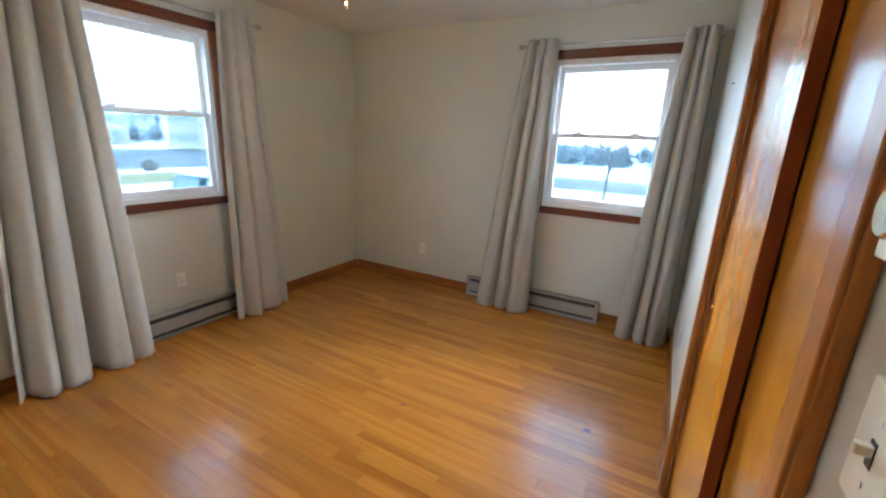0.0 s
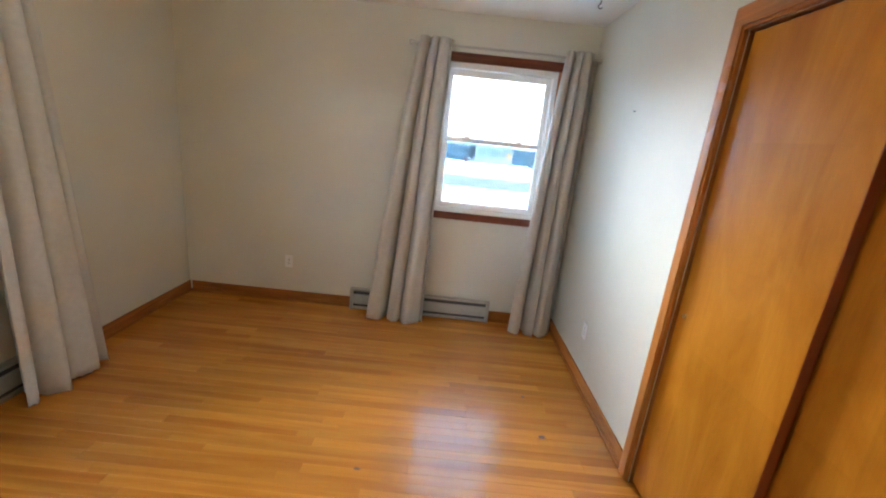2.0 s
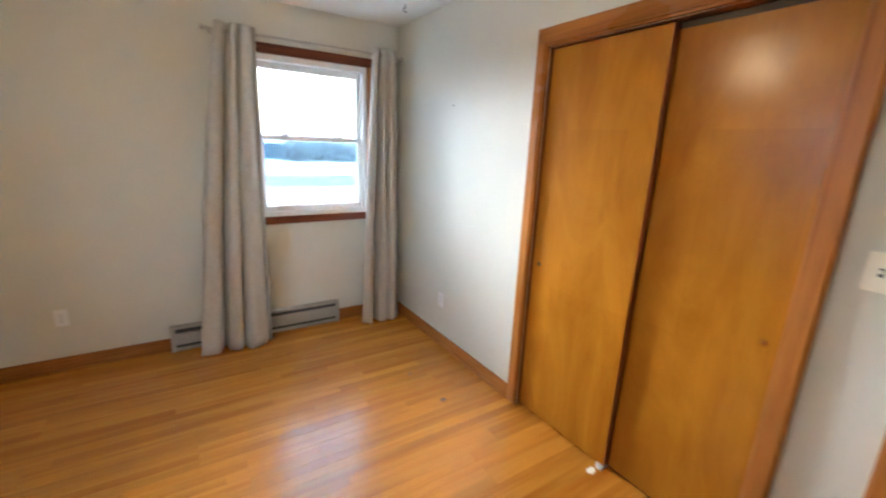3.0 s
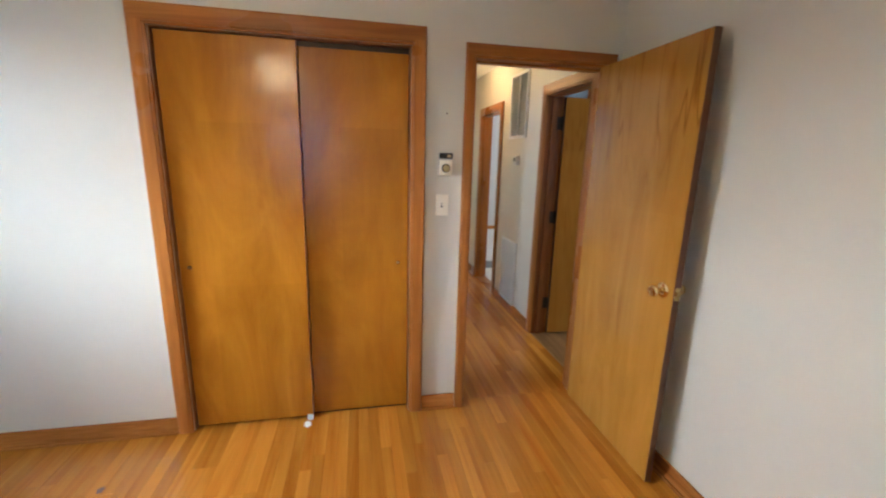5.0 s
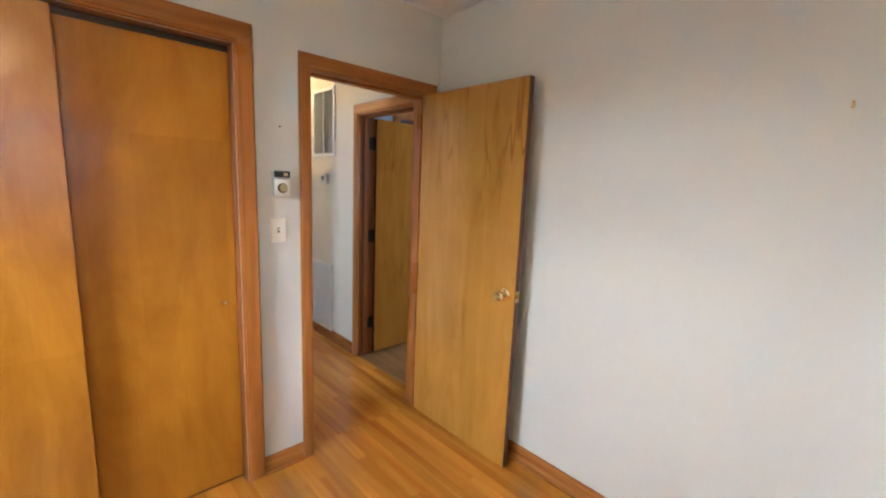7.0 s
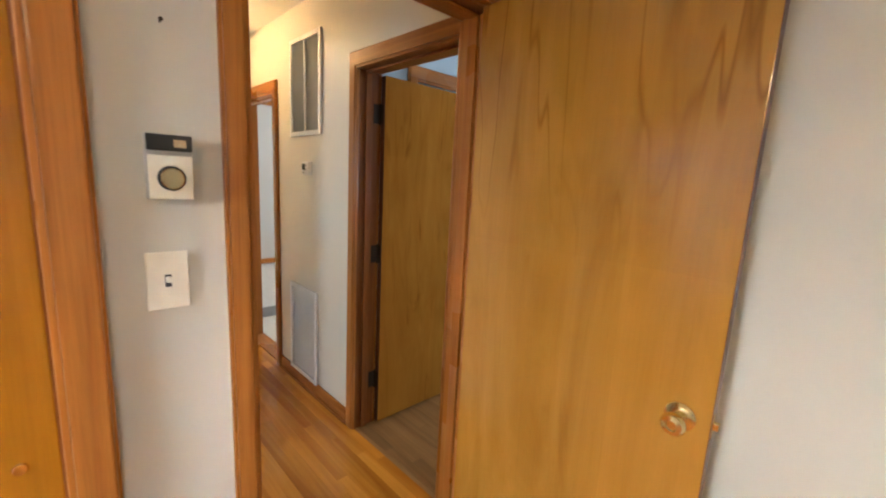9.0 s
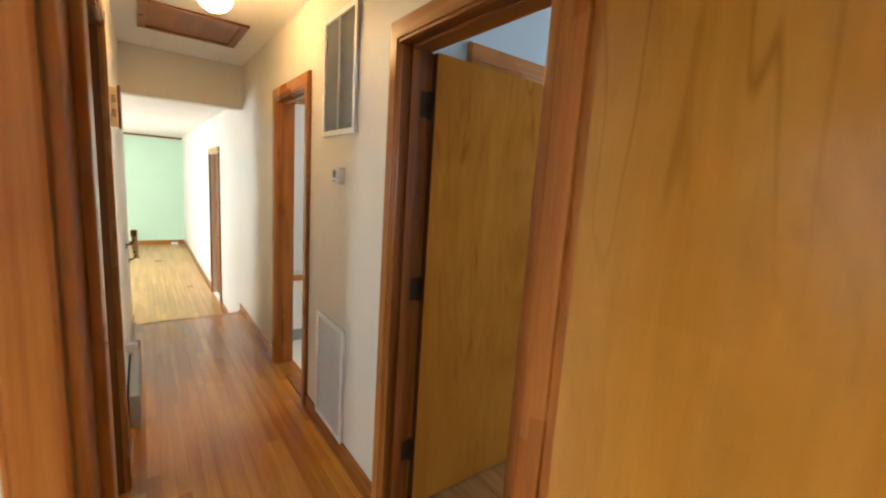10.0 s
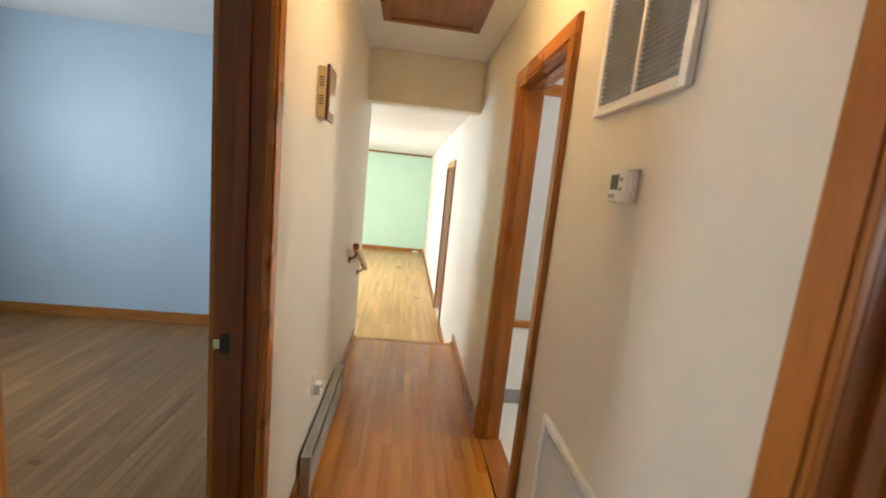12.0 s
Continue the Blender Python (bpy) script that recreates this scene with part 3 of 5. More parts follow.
def sliding_door(y0, y1, x0, x1, z0, z1, pull_y, label, along="x"):
    d = thing("sliding_door", label, "closet door", "sliding closet doors", ((x0 + x1) / 2, (y0 + y1) / 2, z0))
    bx("panel", (x0, x1, y0, y1, z0, z1), CLOSET, d, 0.002)
    bx("edge_strip", (x0 + 0.001, x1 - 0.001, y0 - 0.0015, y0 + 0.0005, z0 + 0.001, z1 - 0.001), EDGE, d)
    bm = bmesh.new()
    lathe(bm, [(0.010, -0.004), (0.012, 0.0), (0.009, 0.003), (0.006, 0.0015)], (x0, pull_y, z0 + 0.915), "x", 20)
    part("finger_pull", bm, BRASS, d, "small round brass finger pull", True)
    return d


sliding_door(1.845, CL[1] - 0.012, 0.012, 0.047, 0.020, 2.056, 2.415, "glossy amber birch sliding closet door in the front track")
sliding_door(CL[0] + 0.006, 1.875, 0.053, 0.086, 0.010, 2.046, 1.345, "glossy amber birch sliding closet door in the rear track")
gd = thing("floor_guide", "white plastic door guide screwed to the floor", "door guide", at=(0.03, 1.845, 0.001))
bm = bmesh.new()
box(bm, -0.006, 0.100, 1.847, 1.873, 0.001, 0.006, 0.002)
box(bm, 0.048, 0.052, 1.847, 1.873, 0.005, 0.040, 0.002)
box(bm, -0.006, 0.004, 1.845, 1.875, 0.005, 0.034, 0.003)
part("guide", bm, WHITEPL, gd)


def hinge(parent, at, axis_len=0.09, dx=0.0, dy=0.0):
    bm = bmesh.new()
    x, y, z = at
    for k in range(5):
        rod(bm, (x, y, z - axis_len / 2 + k * axis_len / 5), (x, y, z - axis_len / 2 + (k + 0.9) * axis_len / 5), 0.0065, 12)
    ball(bm, (x, y, z + axis_len / 2 + 0.002), 0.006, seg=10)
    ball(bm, (x, y, z - axis_len / 2 - 0.002), 0.006, seg=10)
    box(bm, *sorted((x, x + dx)), *sorted((y, y + dy)), z - axis_len / 2, z + axis_len / 2)
    return part("hinge", bm, IRON, parent, "dark bronze butt hinge", True)


def knob(parent, at, axis, s, mat_=BRASS):
    """A round door knob on its rose; s: the way it points."""
    bm = bmesh.new()
    lathe(bm, [(0.034, 0), (0.034, 0.004 * s), (0.029, 0.009 * s), (0.014, 0.012 * s)], at, axis, 28)
    part("rose", bm, mat_, parent, "", True)
    bm = bmesh.new()
    lathe(bm, [(0.012, 0.01 * s), (0.011, 0.026 * s), (0.017, 0.032 * s), (0.026, 0.044 * s), (0.027, 0.054 * s), (0.022, 0.062 * s), (0.012, 0.064 * s), (0.010, 0.061 * s)], at, axis, 28)
    part("knob", bm, mat_, parent, "polished brass knob", True)


# bedroom door, swung open beside the south wall
leaf = thing("door", "open amber birch veneer door with brass knob", "door", at=(-0.03, 0.18, 0.012))
LX0, LX1, LY0, LY1 = -0.772, -0.003, 0.193, 0.228
bx("leaf", (LX0, LX1, LY0, LY1, 0.012, 2.030), LEAF, leaf, 0.0015)
bx("edge_strip", (LX0 - 0.0015, LX0 + 0.0005, LY0 + 0.001, LY1 - 0.001, 0.013, 2.029), LEAFEDGE, leaf)
knob(leaf, (LX0 + 0.062, LY1, 0.965), "y", 1)
knob(leaf, (LX0 + 0.062, LY0, 0.965), "y", -1)
bx("latch_plate", (LX0 - 0.003, LX0 - 0.001, LY0 + 0.005, LY1 - 0.005, 0.936, 0.994), BRASS, leaf, 0.0, "worn brass latch plate")
bx("latch_bolt", (LX0 - 0.014, LX0 - 0.001, LY0 + 0.010, LY1 - 0.010, 0.956, 0.974), BRASS, leaf, 0.002)
for z in (0.24, 1.02, 1.80):
    hinge(leaf, (0.002, LY0 - 0.001, z), dx=0.0, dy=-0.02)

# south bedroom door, open against the closet there
leaf2 = thing("door", "open brown birch veneer door with glass-like brass knob", "door", at=(0.955, -0.06, 0.012))
bx("leaf", (0.930, 0.964, -0.815, -0.066, 0.014, 2.012), LEAF2, leaf2, 0.0015)
bx("edge_strip", (0.931, 0.963, -0.0665, -0.0645, 0.015, 2.011), LEAFEDGE, leaf2)
knob(leaf2, (0.930, -0.752, 0.955), "x", -1)
for z in (0.285, 1.05, 1.815):
    h = hinge(leaf2, (0.966, -0.060, z), 0.10, dx=-0.03, dy=0.002)
    bx("hinge_leaf", (0.9655, 0.9675, -0.055, -0.018, z - 0.05, z + 0.05), IRON, leaf2)

c2 = thing("closet_frame", "brown wooden frame of the blue bedroom closet", "door frame", kind="structure")
casing_set(c2, "x", 1.08, -1, -1.95, -0.40, 2.06, 0.075, 0.02)
bx("jamb", (1.081, 1.199, -1.95, -1.946, 0.001, 2.06), JAMB_Z, c2)
for y0, y1, x0 in ((-1.15, -0.405, 1.095), (-1.86, -1.11, 1.137)):
    d = thing("sliding_door", "glossy brown birch sliding closet door in the blue bedroom", "closet door", "sliding closet doors", (x0, y0, 0.02))
    bx("panel", (x0, x0 + 0.03, y0, y1, 0.02, 2.04), LEAF2, d, 0.002)
# sheet added as painted shade, short of the closet's real depth
slab("closet_shade_sheet", (1.60, 1.62, -2.2, -0.05, 0, ZC), DARKVOID, "near-black sheet painted as the shade in the blue-room closet", "wall")


# ---------------------------------------------------------------- windows


def window(name, axis, face, out, o, label, clear=True):
    """A white double-hung window in the opening o = (u0, u1, z0, z1); out: the way outdoors."""
    w = thing(name, label, "window", kind="structure")
    u0, u1, z0, z1 = o
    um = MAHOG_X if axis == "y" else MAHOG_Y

    def put(nm, a0, a1, d0, d1, b0, b1, mat_, parent=w, bevel=0.003):
        d = sorted((face + out * d0, face + out * d1))
        dims = (d[0], d[1], a0, a1) if axis == "x" else (a0, a1, d[0], d[1])
        return bx(nm, (*dims, b0, b1), mat_, parent, bevel)

    c = 0.068
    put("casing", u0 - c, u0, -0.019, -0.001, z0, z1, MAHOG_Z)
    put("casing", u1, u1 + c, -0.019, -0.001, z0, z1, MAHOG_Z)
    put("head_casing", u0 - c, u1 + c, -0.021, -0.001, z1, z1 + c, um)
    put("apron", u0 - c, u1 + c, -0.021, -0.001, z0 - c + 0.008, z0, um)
    for a0, a1 in ((u0, u0 + 0.034), (u1 - 0.034, u1)):
        put("side_frame", a0, a1, -0.004, 0.12, z0, z1, VINYL)
    put("head_frame", u0 + 0.034, u1 - 0.034, -0.004, 0.12, z1 - 0.045, z1, VINYL)
    put("window_sill", u0 + 0.034, u1 - 0.034, -0.004, 0.12, z0, z0 + 0.036, VINYL)
    zm = (z0 + z1) / 2 + 0.010
    a, b = u0 + 0.034, u1 - 0.034
    s = 0.040
    for nm, lo, hi, d0, d1, rail_lo, rail_hi in (("lower_sash", z0 + 0.036, zm + 0.015, 0.020, 0.052, 0.045, 0.032), ("upper_sash", zm - 0.015, z1 - 0.045, 0.056, 0.088, 0.032, 0.048)):
        sash = put(nm, a, a + s, d0, d1, lo, hi, VINYL)
        put("stile", b - s, b, d0, d1, lo, hi, VINYL, sash)
        put("rail", a + s, b - s, d0, d1, lo, lo + rail_lo, VINYL, sash)
        put("rail", a + s, b - s, d0, d1, hi - rail_hi, hi, VINYL, sash)
        g = put("pane", a + s - 0.004, b - s + 0.004, (d0 + d1) / 2 - 0.002, (d0 + d1) / 2 + 0.002, lo + rail_lo - 0.004, hi - rail_hi + 0.004, GLASS, sash, 0)
        g.visible_shadow = not clear
    for q in (0.24, 0.76):
        um_ = a + (b - a) * q
        lk = put("sash_lock", um_ - 0.028, um_ + 0.028, 0.018, 0.044, zm + 0.015, zm + 0.026, WHITEPL)
        put("lock_lever", um_ - 0.008, um_ + 0.034, 0.014, 0.026, zm + 0.026, zm + 0.034, WHITEPL, lk)
    return w


window("window_1", "x", XA, -1, WA, "white vinyl double-hung window with red-brown wooden trim")
window("window_2", "y", YB, 1, WB, "white vinyl double-hung window with red-brown wooden trim")
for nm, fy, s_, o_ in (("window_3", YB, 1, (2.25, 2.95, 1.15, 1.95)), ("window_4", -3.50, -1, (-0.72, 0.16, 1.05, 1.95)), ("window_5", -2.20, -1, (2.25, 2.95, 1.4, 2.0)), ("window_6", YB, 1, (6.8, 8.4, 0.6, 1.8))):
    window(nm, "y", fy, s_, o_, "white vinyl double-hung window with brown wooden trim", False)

# ---------------------------------------------------------------- baseboards


def baseboard(axis, face, side, u0, u1, h=0.095, z=0.0, mat_=None):
    """Flat board with an eased top and a shoe moulding."""
    um = mat_ or (BASE_X if axis == "y" else BASE_Y)
    bm = bmesh.new()

    def put(d0, d1, z0, z1, bev):
        d = sorted((face + side * d0, face + side * d1))
        dims = (d[0], d[1], u0, u1) if axis == "x" else (u0, u1, d[0], d[1])
        box(bm, *dims, z0, z1, bev)

    put(0.001, 0.013, z + 0.001, z + h, 0.004)
    put(0.013, 0.028, z + 0.001, z + 0.018, 0.005)
    return tagged(part("baseboard", bm, um), "honey stained oak baseboard along the wall", "baseboard", kind="structure")


baseboard("x", 0.0, -1, CL[1] + 0.078, YB - 0.001)
baseboard("x", 0.0, -1, D1[1] + 0.042, CL[0] - 0.078)
baseboard("y", YD, 1, XA + 0.001, -0.001)
baseboard("x", XA, 1, YD + 0.03, YB - 0.001)
baseboard("y", YB, -1, XA + 0.03, -0.03)
baseboard("y", HR, 1, D2[1] + 0.055, DB[0] - 0.055)
baseboard("y", HR, 1, DB[1] + 0.055, XS + 0.03)
baseboard("y", HL, -1, 0.13, DN[0] - 0.055)
baseboard("y", HL, -1, DN[1] + 0.055, XS + 0.03)
baseboard("x", 4.30, -1, HL + 0.13, YB - 0.001)
baseboard("x", 1.08, -1, -3.49, -2.03)
baseboard("x", XF, -1, HR + 0.03, YB - 0.001, 0.10, LOW)
baseboard("y", HR, 1, 6.50, XF - 0.001, 0.10, LOW)
baseboard("y", HR, 1, 4.62, 5.54, 0.10, LOW)


# ---------------------------------------------------------------- heaters


def heater(axis, face, side, u0, u1, label, h=0.195, depth=0.066):
    d = thing("baseboard_heater", label, "heater", "electric baseboard heaters", (face, (u0 + u1) / 2, 0.002) if axis == "x" else ((u0 + u1) / 2, face, 0.002))

    def put(nm, a0, a1, p0, p1, z0, z1, mat_, bev=0.002, label=""):
        q = sorted((face + side * p0, face + side * p1))
        dims = (q[0], q[1], a0, a1) if axis == "x" else (a0, a1, q[0], q[1])
        return bx(nm, (*dims, z0, z1), mat_, d, bev, label)

    e = 0.03
    b = 0.014
    put("back_plate", u0 + e, u1 - e, b, b + 0.010, 0.006, h, HEATER)
    put("top_cover", u0 + e, u1 - e, b + 0.010, depth - 0.006, h - 0.020, h, HEATER, 0.004)
    put("outlet_slot", u0 + e, u1 - e, b + 0.010, depth - 0.020, h - 0.052, h - 0.020, GREYSLOT, 0, "dark heating fins in the outlet slot")
    put("front_panel", u0 + e, u1 - e, depth - 0.010, depth, 0.056, h - 0.050, HEATER, 0.004)
    put("lower_slot", u0 + e, u1 - e, b + 0.010, depth - 0.014, 0.030, 0.060, GREYSLOT, 0)
    put("bottom_lip", u0 + e, u1 - e, b + 0.010, depth - 0.002, 0.006, 0.030, HEATER, 0.003)
    put("end_cap", u0, u0 + e, b, depth + 0.002, 0.003, h + 0.001, HEATER, 0.004)
    put("end_cap", u1 - e, u1, b, depth + 0.002, 0.003, h + 0.001, HEATER, 0.004)
    return d


heater("y", YB, -1, -1.83, -0.578, "grey-beige electric baseboard heater under the window")
heater("x", XA, 1, 1.30, 2.95, "grey-beige electric baseboard heater behind the curtains")
heater("y", HL, -1, 2.25, 3.20, "grey-beige electric baseboard heater in the hallway", 0.205, 0.060)


# ---------------------------------------------------------------- curtains


def curtain(axis, face, side, top, bot, folds, seed, ztop, zbot=0.008, depth=0.10, label=""):
    """A grommet-top curtain in deep folds, wider at the hem. top, bot: its span along the wall."""
    rng = random.Random(seed)
    th = thing("curtain", label, "curtain", "bedroom curtains", (0, 0, 0))
    nu, nv = folds * 30, 44
    ph = rng.uniform(0, 6.28)
    lump = 0.055                                     # folds of uneven width
    sway = [rng.uniform(-0.5, 0.5) for _ in range(folds + 2)]
    size = [rng.uniform(0.75, 1.25) for _ in range(folds + 2)]
    verts, faces = [], []
    for j in range(nv + 1):
        v = j / nv                                   # 0 at the rod, 1 at the hem
        e = v ** 0.8
        a, b = top[0] + (bot[0] - top[0]) * e, top[1] + (bot[1] - top[1]) * e
        for i in range(nu + 1):
            u = i / nu
            k = folds * min(1.0, max(0.0, u + lump * math.sin(math.pi * u) * math.sin(2 * math.pi * u * 1.5 + ph)))
            n = int(min(k, folds - 1e-6))
            w = sway[n] * (1 - (k - n)) + sway[n + 1] * (k - n)
            g = size[n] * (1 - (k - n)) + size[n + 1] * (k - n)
            ang = 2 * math.pi * (k + 0.16 * w * v) + ph
            amp = (0.052 + 0.040 * v * g) * (0.6 + 0.4 * math.sin(math.pi * min(1, max(0, u * 1.02)))) + 0.004
            d = amp * (2 * abs(math.sin(ang / 2)) ** 0.85 - 1) + 0.010 * v * math.sin(2.3 * ang + 4 * v + w * 5)
            s = u - (0.45 + 0.3 * v) * math.sin(ang) / (2 * math.pi * folds) + 0.012 * w * v
            along = a + (b - a) * s
            z = ztop + (zbot - ztop) * v + (0.012 * math.sin(ang * 0.5 + seed) + 0.006 * rng.uniform(-1, 1) * (v > 0.98)) * (v > 0.9) * (v - 0.9) * 8
            off = face + side * (depth + d + 0.065 * v)
            verts.append((off, along, z) if axis == "x" else (along, off, z))
    for j in range(nv):
        for i in range(nu):
            p = j * (nu + 1) + i
            faces.append((p, p + 1, p + nu + 2, p + nu + 1))
    me = bpy.data.meshes.new("cloth")
    me.from_pydata(verts, [], faces)
    me.materials.append(CURTAIN)
    me.polygons.foreach_set("use_smooth", [True] * len(me.polygons))
    ob = new("cloth", me)
    ob.parent = th
    so = ob.modifiers.new("thickness", "SOLIDIFY")
    so.thickness = 0.003
    for k in range(folds * 2):                       # grommets where the rod passes through
        u = (k + 0.5) / (folds * 2)
        c = top[0] + (top[1] - top[0]) * u
        bm = bmesh.new()
        at = (face + side * depth, c, ztop - 0.045) if axis == "x" else (c, face + side * depth, ztop - 0.045)
        prof = [(0.017, -0.002), (0.026, -0.0035), (0.026, 0.0035), (0.017, 0.002)]
        lathe(bm, prof, at, "y" if axis == "x" else "x", 20)
        part("grommet", bm, STEEL, th, "", True)
    return th


curtain("y", YB, -1, (-1.365, -1.125), (-1.630, -1.145), 3, 3, 2.285, label="oatmeal grommet curtain gathered beside the north window")
curtain("y", YB, -1, (-0.262, -0.060), (-0.400, -0.035), 3, 8, 2.285, label="oatmeal grommet curtain hanging in the room corner")
curtain("x", XA, 1, (1.470, 1.850), (1.225, 1.910), 4, 5, 2.330, label="oatmeal grommet curtain spread wide beside the west window")
curtain("x", XA, 1, (2.655, 2.940), (2.545, 3.060), 3, 12, 2.330, label="oatmeal grommet curtain gathered beside the west window")


def curtain_rod(axis, face, side, u0, u1, z):
    th = thing("curtain_rod", "brushed nickel curtain rod above the window", "curtain rod", "curtain rods")
    d = face + side * 0.10
    pt = (lambda u, dd=d, zz=z: (dd, u, zz)) if axis == "x" else (lambda u, dd=d, zz=z: (u, dd, zz))
    bm = bmesh.new()
    rod(bm, pt(u0), pt(u1), 0.0095)
    part("pole", bm, STEEL, th, "", True)
    for u, s in ((u0, -1), (u1, 1)):
        bm = bmesh.new()
        rod(bm, pt(u), pt(u + s * 0.012), 0.013)
        rod(bm, pt(u + s * 0.012), pt(u + s * 0.032), 0.019, 20, 0.017)
        part("finial", bm, STEEL, th, "", True)
    for u in (u0 + 0.035, u1 - 0.035):
        bm = bmesh.new()
        rod(bm, pt(u, face + side * 0.001), pt(u), 0.006)
        rod(bm, pt(u, face + side * 0.001), pt(u, face + side * 0.008), 0.022)
        part("bracket", bm, STEEL, th, "", True)


curtain_rod("y", YB, -1, -1.425, -0.036, 2.240)
curtain_rod("x", XA, 1, 1.400, 3.010, 2.285)


# ---------------------------------------------------------------- wall fittings


def fit_box(axis, face, side, u, z):
    """Returns a builder of boxes in the frame of a wall: along, away, up."""
    def put(bm, a0, a1, d0, d1, z0, z1, bev=0.0):
        q = sorted((face + side * d0, face + side * d1))
        aa = sorted((u + a0, u + a1))
        dims = (q[0], q[1], aa[0], aa[1]) if axis == "x" else (aa[0], aa[1], q[0], q[1])
        box(bm, *dims, z + z0, z + z1, bev)
    return put


def base_at(axis, face, u, z):
    return (face, u, z) if axis == "x" else (u, face, z)


def outlet(axis, face, side, u, z, label):
    th = thing("wall_outlet", label, "outlet", "wall outlets", base_at(axis, face, u, z))
    put = fit_box(axis, face, side, u, z)
    bm = bmesh.new()
    put(bm, -0.035, 0.035, 0.0008, 0.006, -0.057, 0.057, 0.002)
    part("cover_plate", bm, WHITEPL, th)
    for dz in (-0.020, 0.020):
        bm = bmesh.new()
        put(bm, -0.017, 0.017, 0.004, 0.0085, dz - 0.014, dz + 0.014, 0.003)
        face_ob = part("receptacle", bm, WHITEPL, th)
        for a, hgt in ((-0.006, 0.005), (0.006, 0.0038)):
            bm = bmesh.new()
            put(bm, a - 0.0011, a + 0.0011, 0.0075, 0.0089, dz - hgt + 0.002, dz + hgt + 0.002)
            part("slot", bm, BLACKPL, face_ob)
        bm = bmesh.new()
        put(bm, -0.002, 0.002, 0.0075, 0.0089, dz - 0.0105, dz - 0.0065)
        part("ground_hole", bm, BLACKPL, face_ob)
    bm = bmesh.new()
    put(bm, -0.003, 0.003, 0.005, 0.0072, -0.003, 0.003, 0.001)
    part("screw", bm, STEEL, th)


def switch(axis, face, side, u, z, label):
    th = thing("light_switch", label, "light switch", "light switches", base_at(axis, face, u, z))
    put = fit_box(axis, face, side, u, z)
    bm = bmesh.new()
    put(bm, -0.036, 0.036, 0.0008, 0.0065, -0.058, 0.058, 0.0025)
    part("cover_plate", bm, PLASTIC, th)
    bm = bmesh.new()
    put(bm, -0.0055, 0.0055, 0.005, 0.0072, -0.0125, 0.0125)
    part("toggle_slot", bm, GREYSLOT, th)
    bm = bmesh.new()
    put(bm, -0.0042, 0.0042, 0.006, 0.019, -0.002, 0.0085, 0.0015)
    part("toggle", bm, PLASTIC, th)
    for dz in (-0.030, 0.030):
        bm = bmesh.new()
        put(bm, -0.003, 0.003, 0.0055, 0.0075, dz - 0.003, dz + 0.003, 0.001)
        part("screw", bm, PLASTIC, th)


outlet("y", YB, -1, -2.40, 0.37, "white duplex outlet on the wall beside the window")
outlet("x", 0.0, -1, 3.40, 0.375, "white duplex outlet beside the closet")
outlet("y", YD, 1, -1.845, 0.355, "white duplex outlet on the plain wall")
outlet("x", XA, 1, 2.26, 0.40, "white duplex outlet under the west window")
outlet("y", HL, -1, 2.50, 0.43, "white duplex outlet above the hallway heater")
switch("x", 0.0, -1, 1.108, 1.262, "ivory toggle light switch between closet and doorway")
switch("y", HL, -1, 0.51, 1.245, "ivory toggle light switch in the hallway")

th = thing("plug_in_night_light", "white plug-in night light in the hallway outlet", "night light", at=(2.51, HL - 0.01, 0.41))
bm = bmesh.new()
box(bm, 2.488, 2.532, HL - 0.042, HL - 0.0092, 0.372, 0.432, 0.006)
part("body", bm, WHITEPL, th)
bm = bmesh.new()
ball(bm, (2.51, HL - 0.046, 0.418), 0.014, 1, 0.8, 1, 14)
part("lens", bm, VINYL, th, "", True)

# line-voltage thermostat beside the bedroom door
th = thing("wall_thermostat", "ivory thermostat with black strip and round metal dial", "thermostat", at=(0, 1.097, 1.48))
put = fit_box("x", 0.0, -1, 1.097, 1.484)
bm = bmesh.new()
put(bm, -0.037, 0.037, 0.001, 0.030, -0.060, 0.060, 0.002)
part("housing", bm, STEEL, th, "grey metal housing")
bm = bmesh.new()
put(bm, -0.0355, 0.0355, 0.029, 0.036, -0.059, 0.022, 0.002)
part("front_plate", bm, PLASTIC, th)
bm = bmesh.new()
put(bm, -0.0365, 0.0365, 0.029, 0.037, 0.030, 0.0595, 0.002)
strip = part("black_strip", bm, BLACKPL, th, "black strip with a small window")
bm = bmesh.new()
put(bm, -0.026, -0.006, 0.0362, 0.0376, 0.037, 0.051)
part("scale_window", bm, CHIME, strip)
bm = bmesh.new()
lathe(bm, [(0.023, 0), (0.023, -0.004), (0.021, -0.005)], (-0.036, 1.097, 1.464), "x", 36)
part("dial_ring", bm, BLACKPL, th, "", True)
bm = bmesh.new()
lathe(bm, [(0.0195, 0), (0.0195, -0.010), (0.0175, -0.0125), (0.001, -0.0115)], (-0.037, 1.097, 1.464), "x", 36)
part("dial", bm, DIAL, th, "brushed pale gold dial", True)

# digital thermostat in the hallway
th = thing("digital_thermostat", "small white digital thermostat with a grey screen", "thermostat", at=(1.53, HR, 1.51))
put = fit_box("y", HR, 1, 1.545, 1.512)
bm = bmesh.new()
put(bm, -0.046, 0.046, 0.001, 0.014, -0.042, 0.042, 0.004)
put(bm, -0.043, 0.043, 0.012, 0.030, -0.040, 0.040, 0.006)
part("housing", bm, WHITEPL, th)
bm = bmesh.new()
put(bm, -0.004, 0.034, 0.0295, 0.0312, -0.010, 0.028)
part("screen", bm, SCREEN, th, "dark grey display")
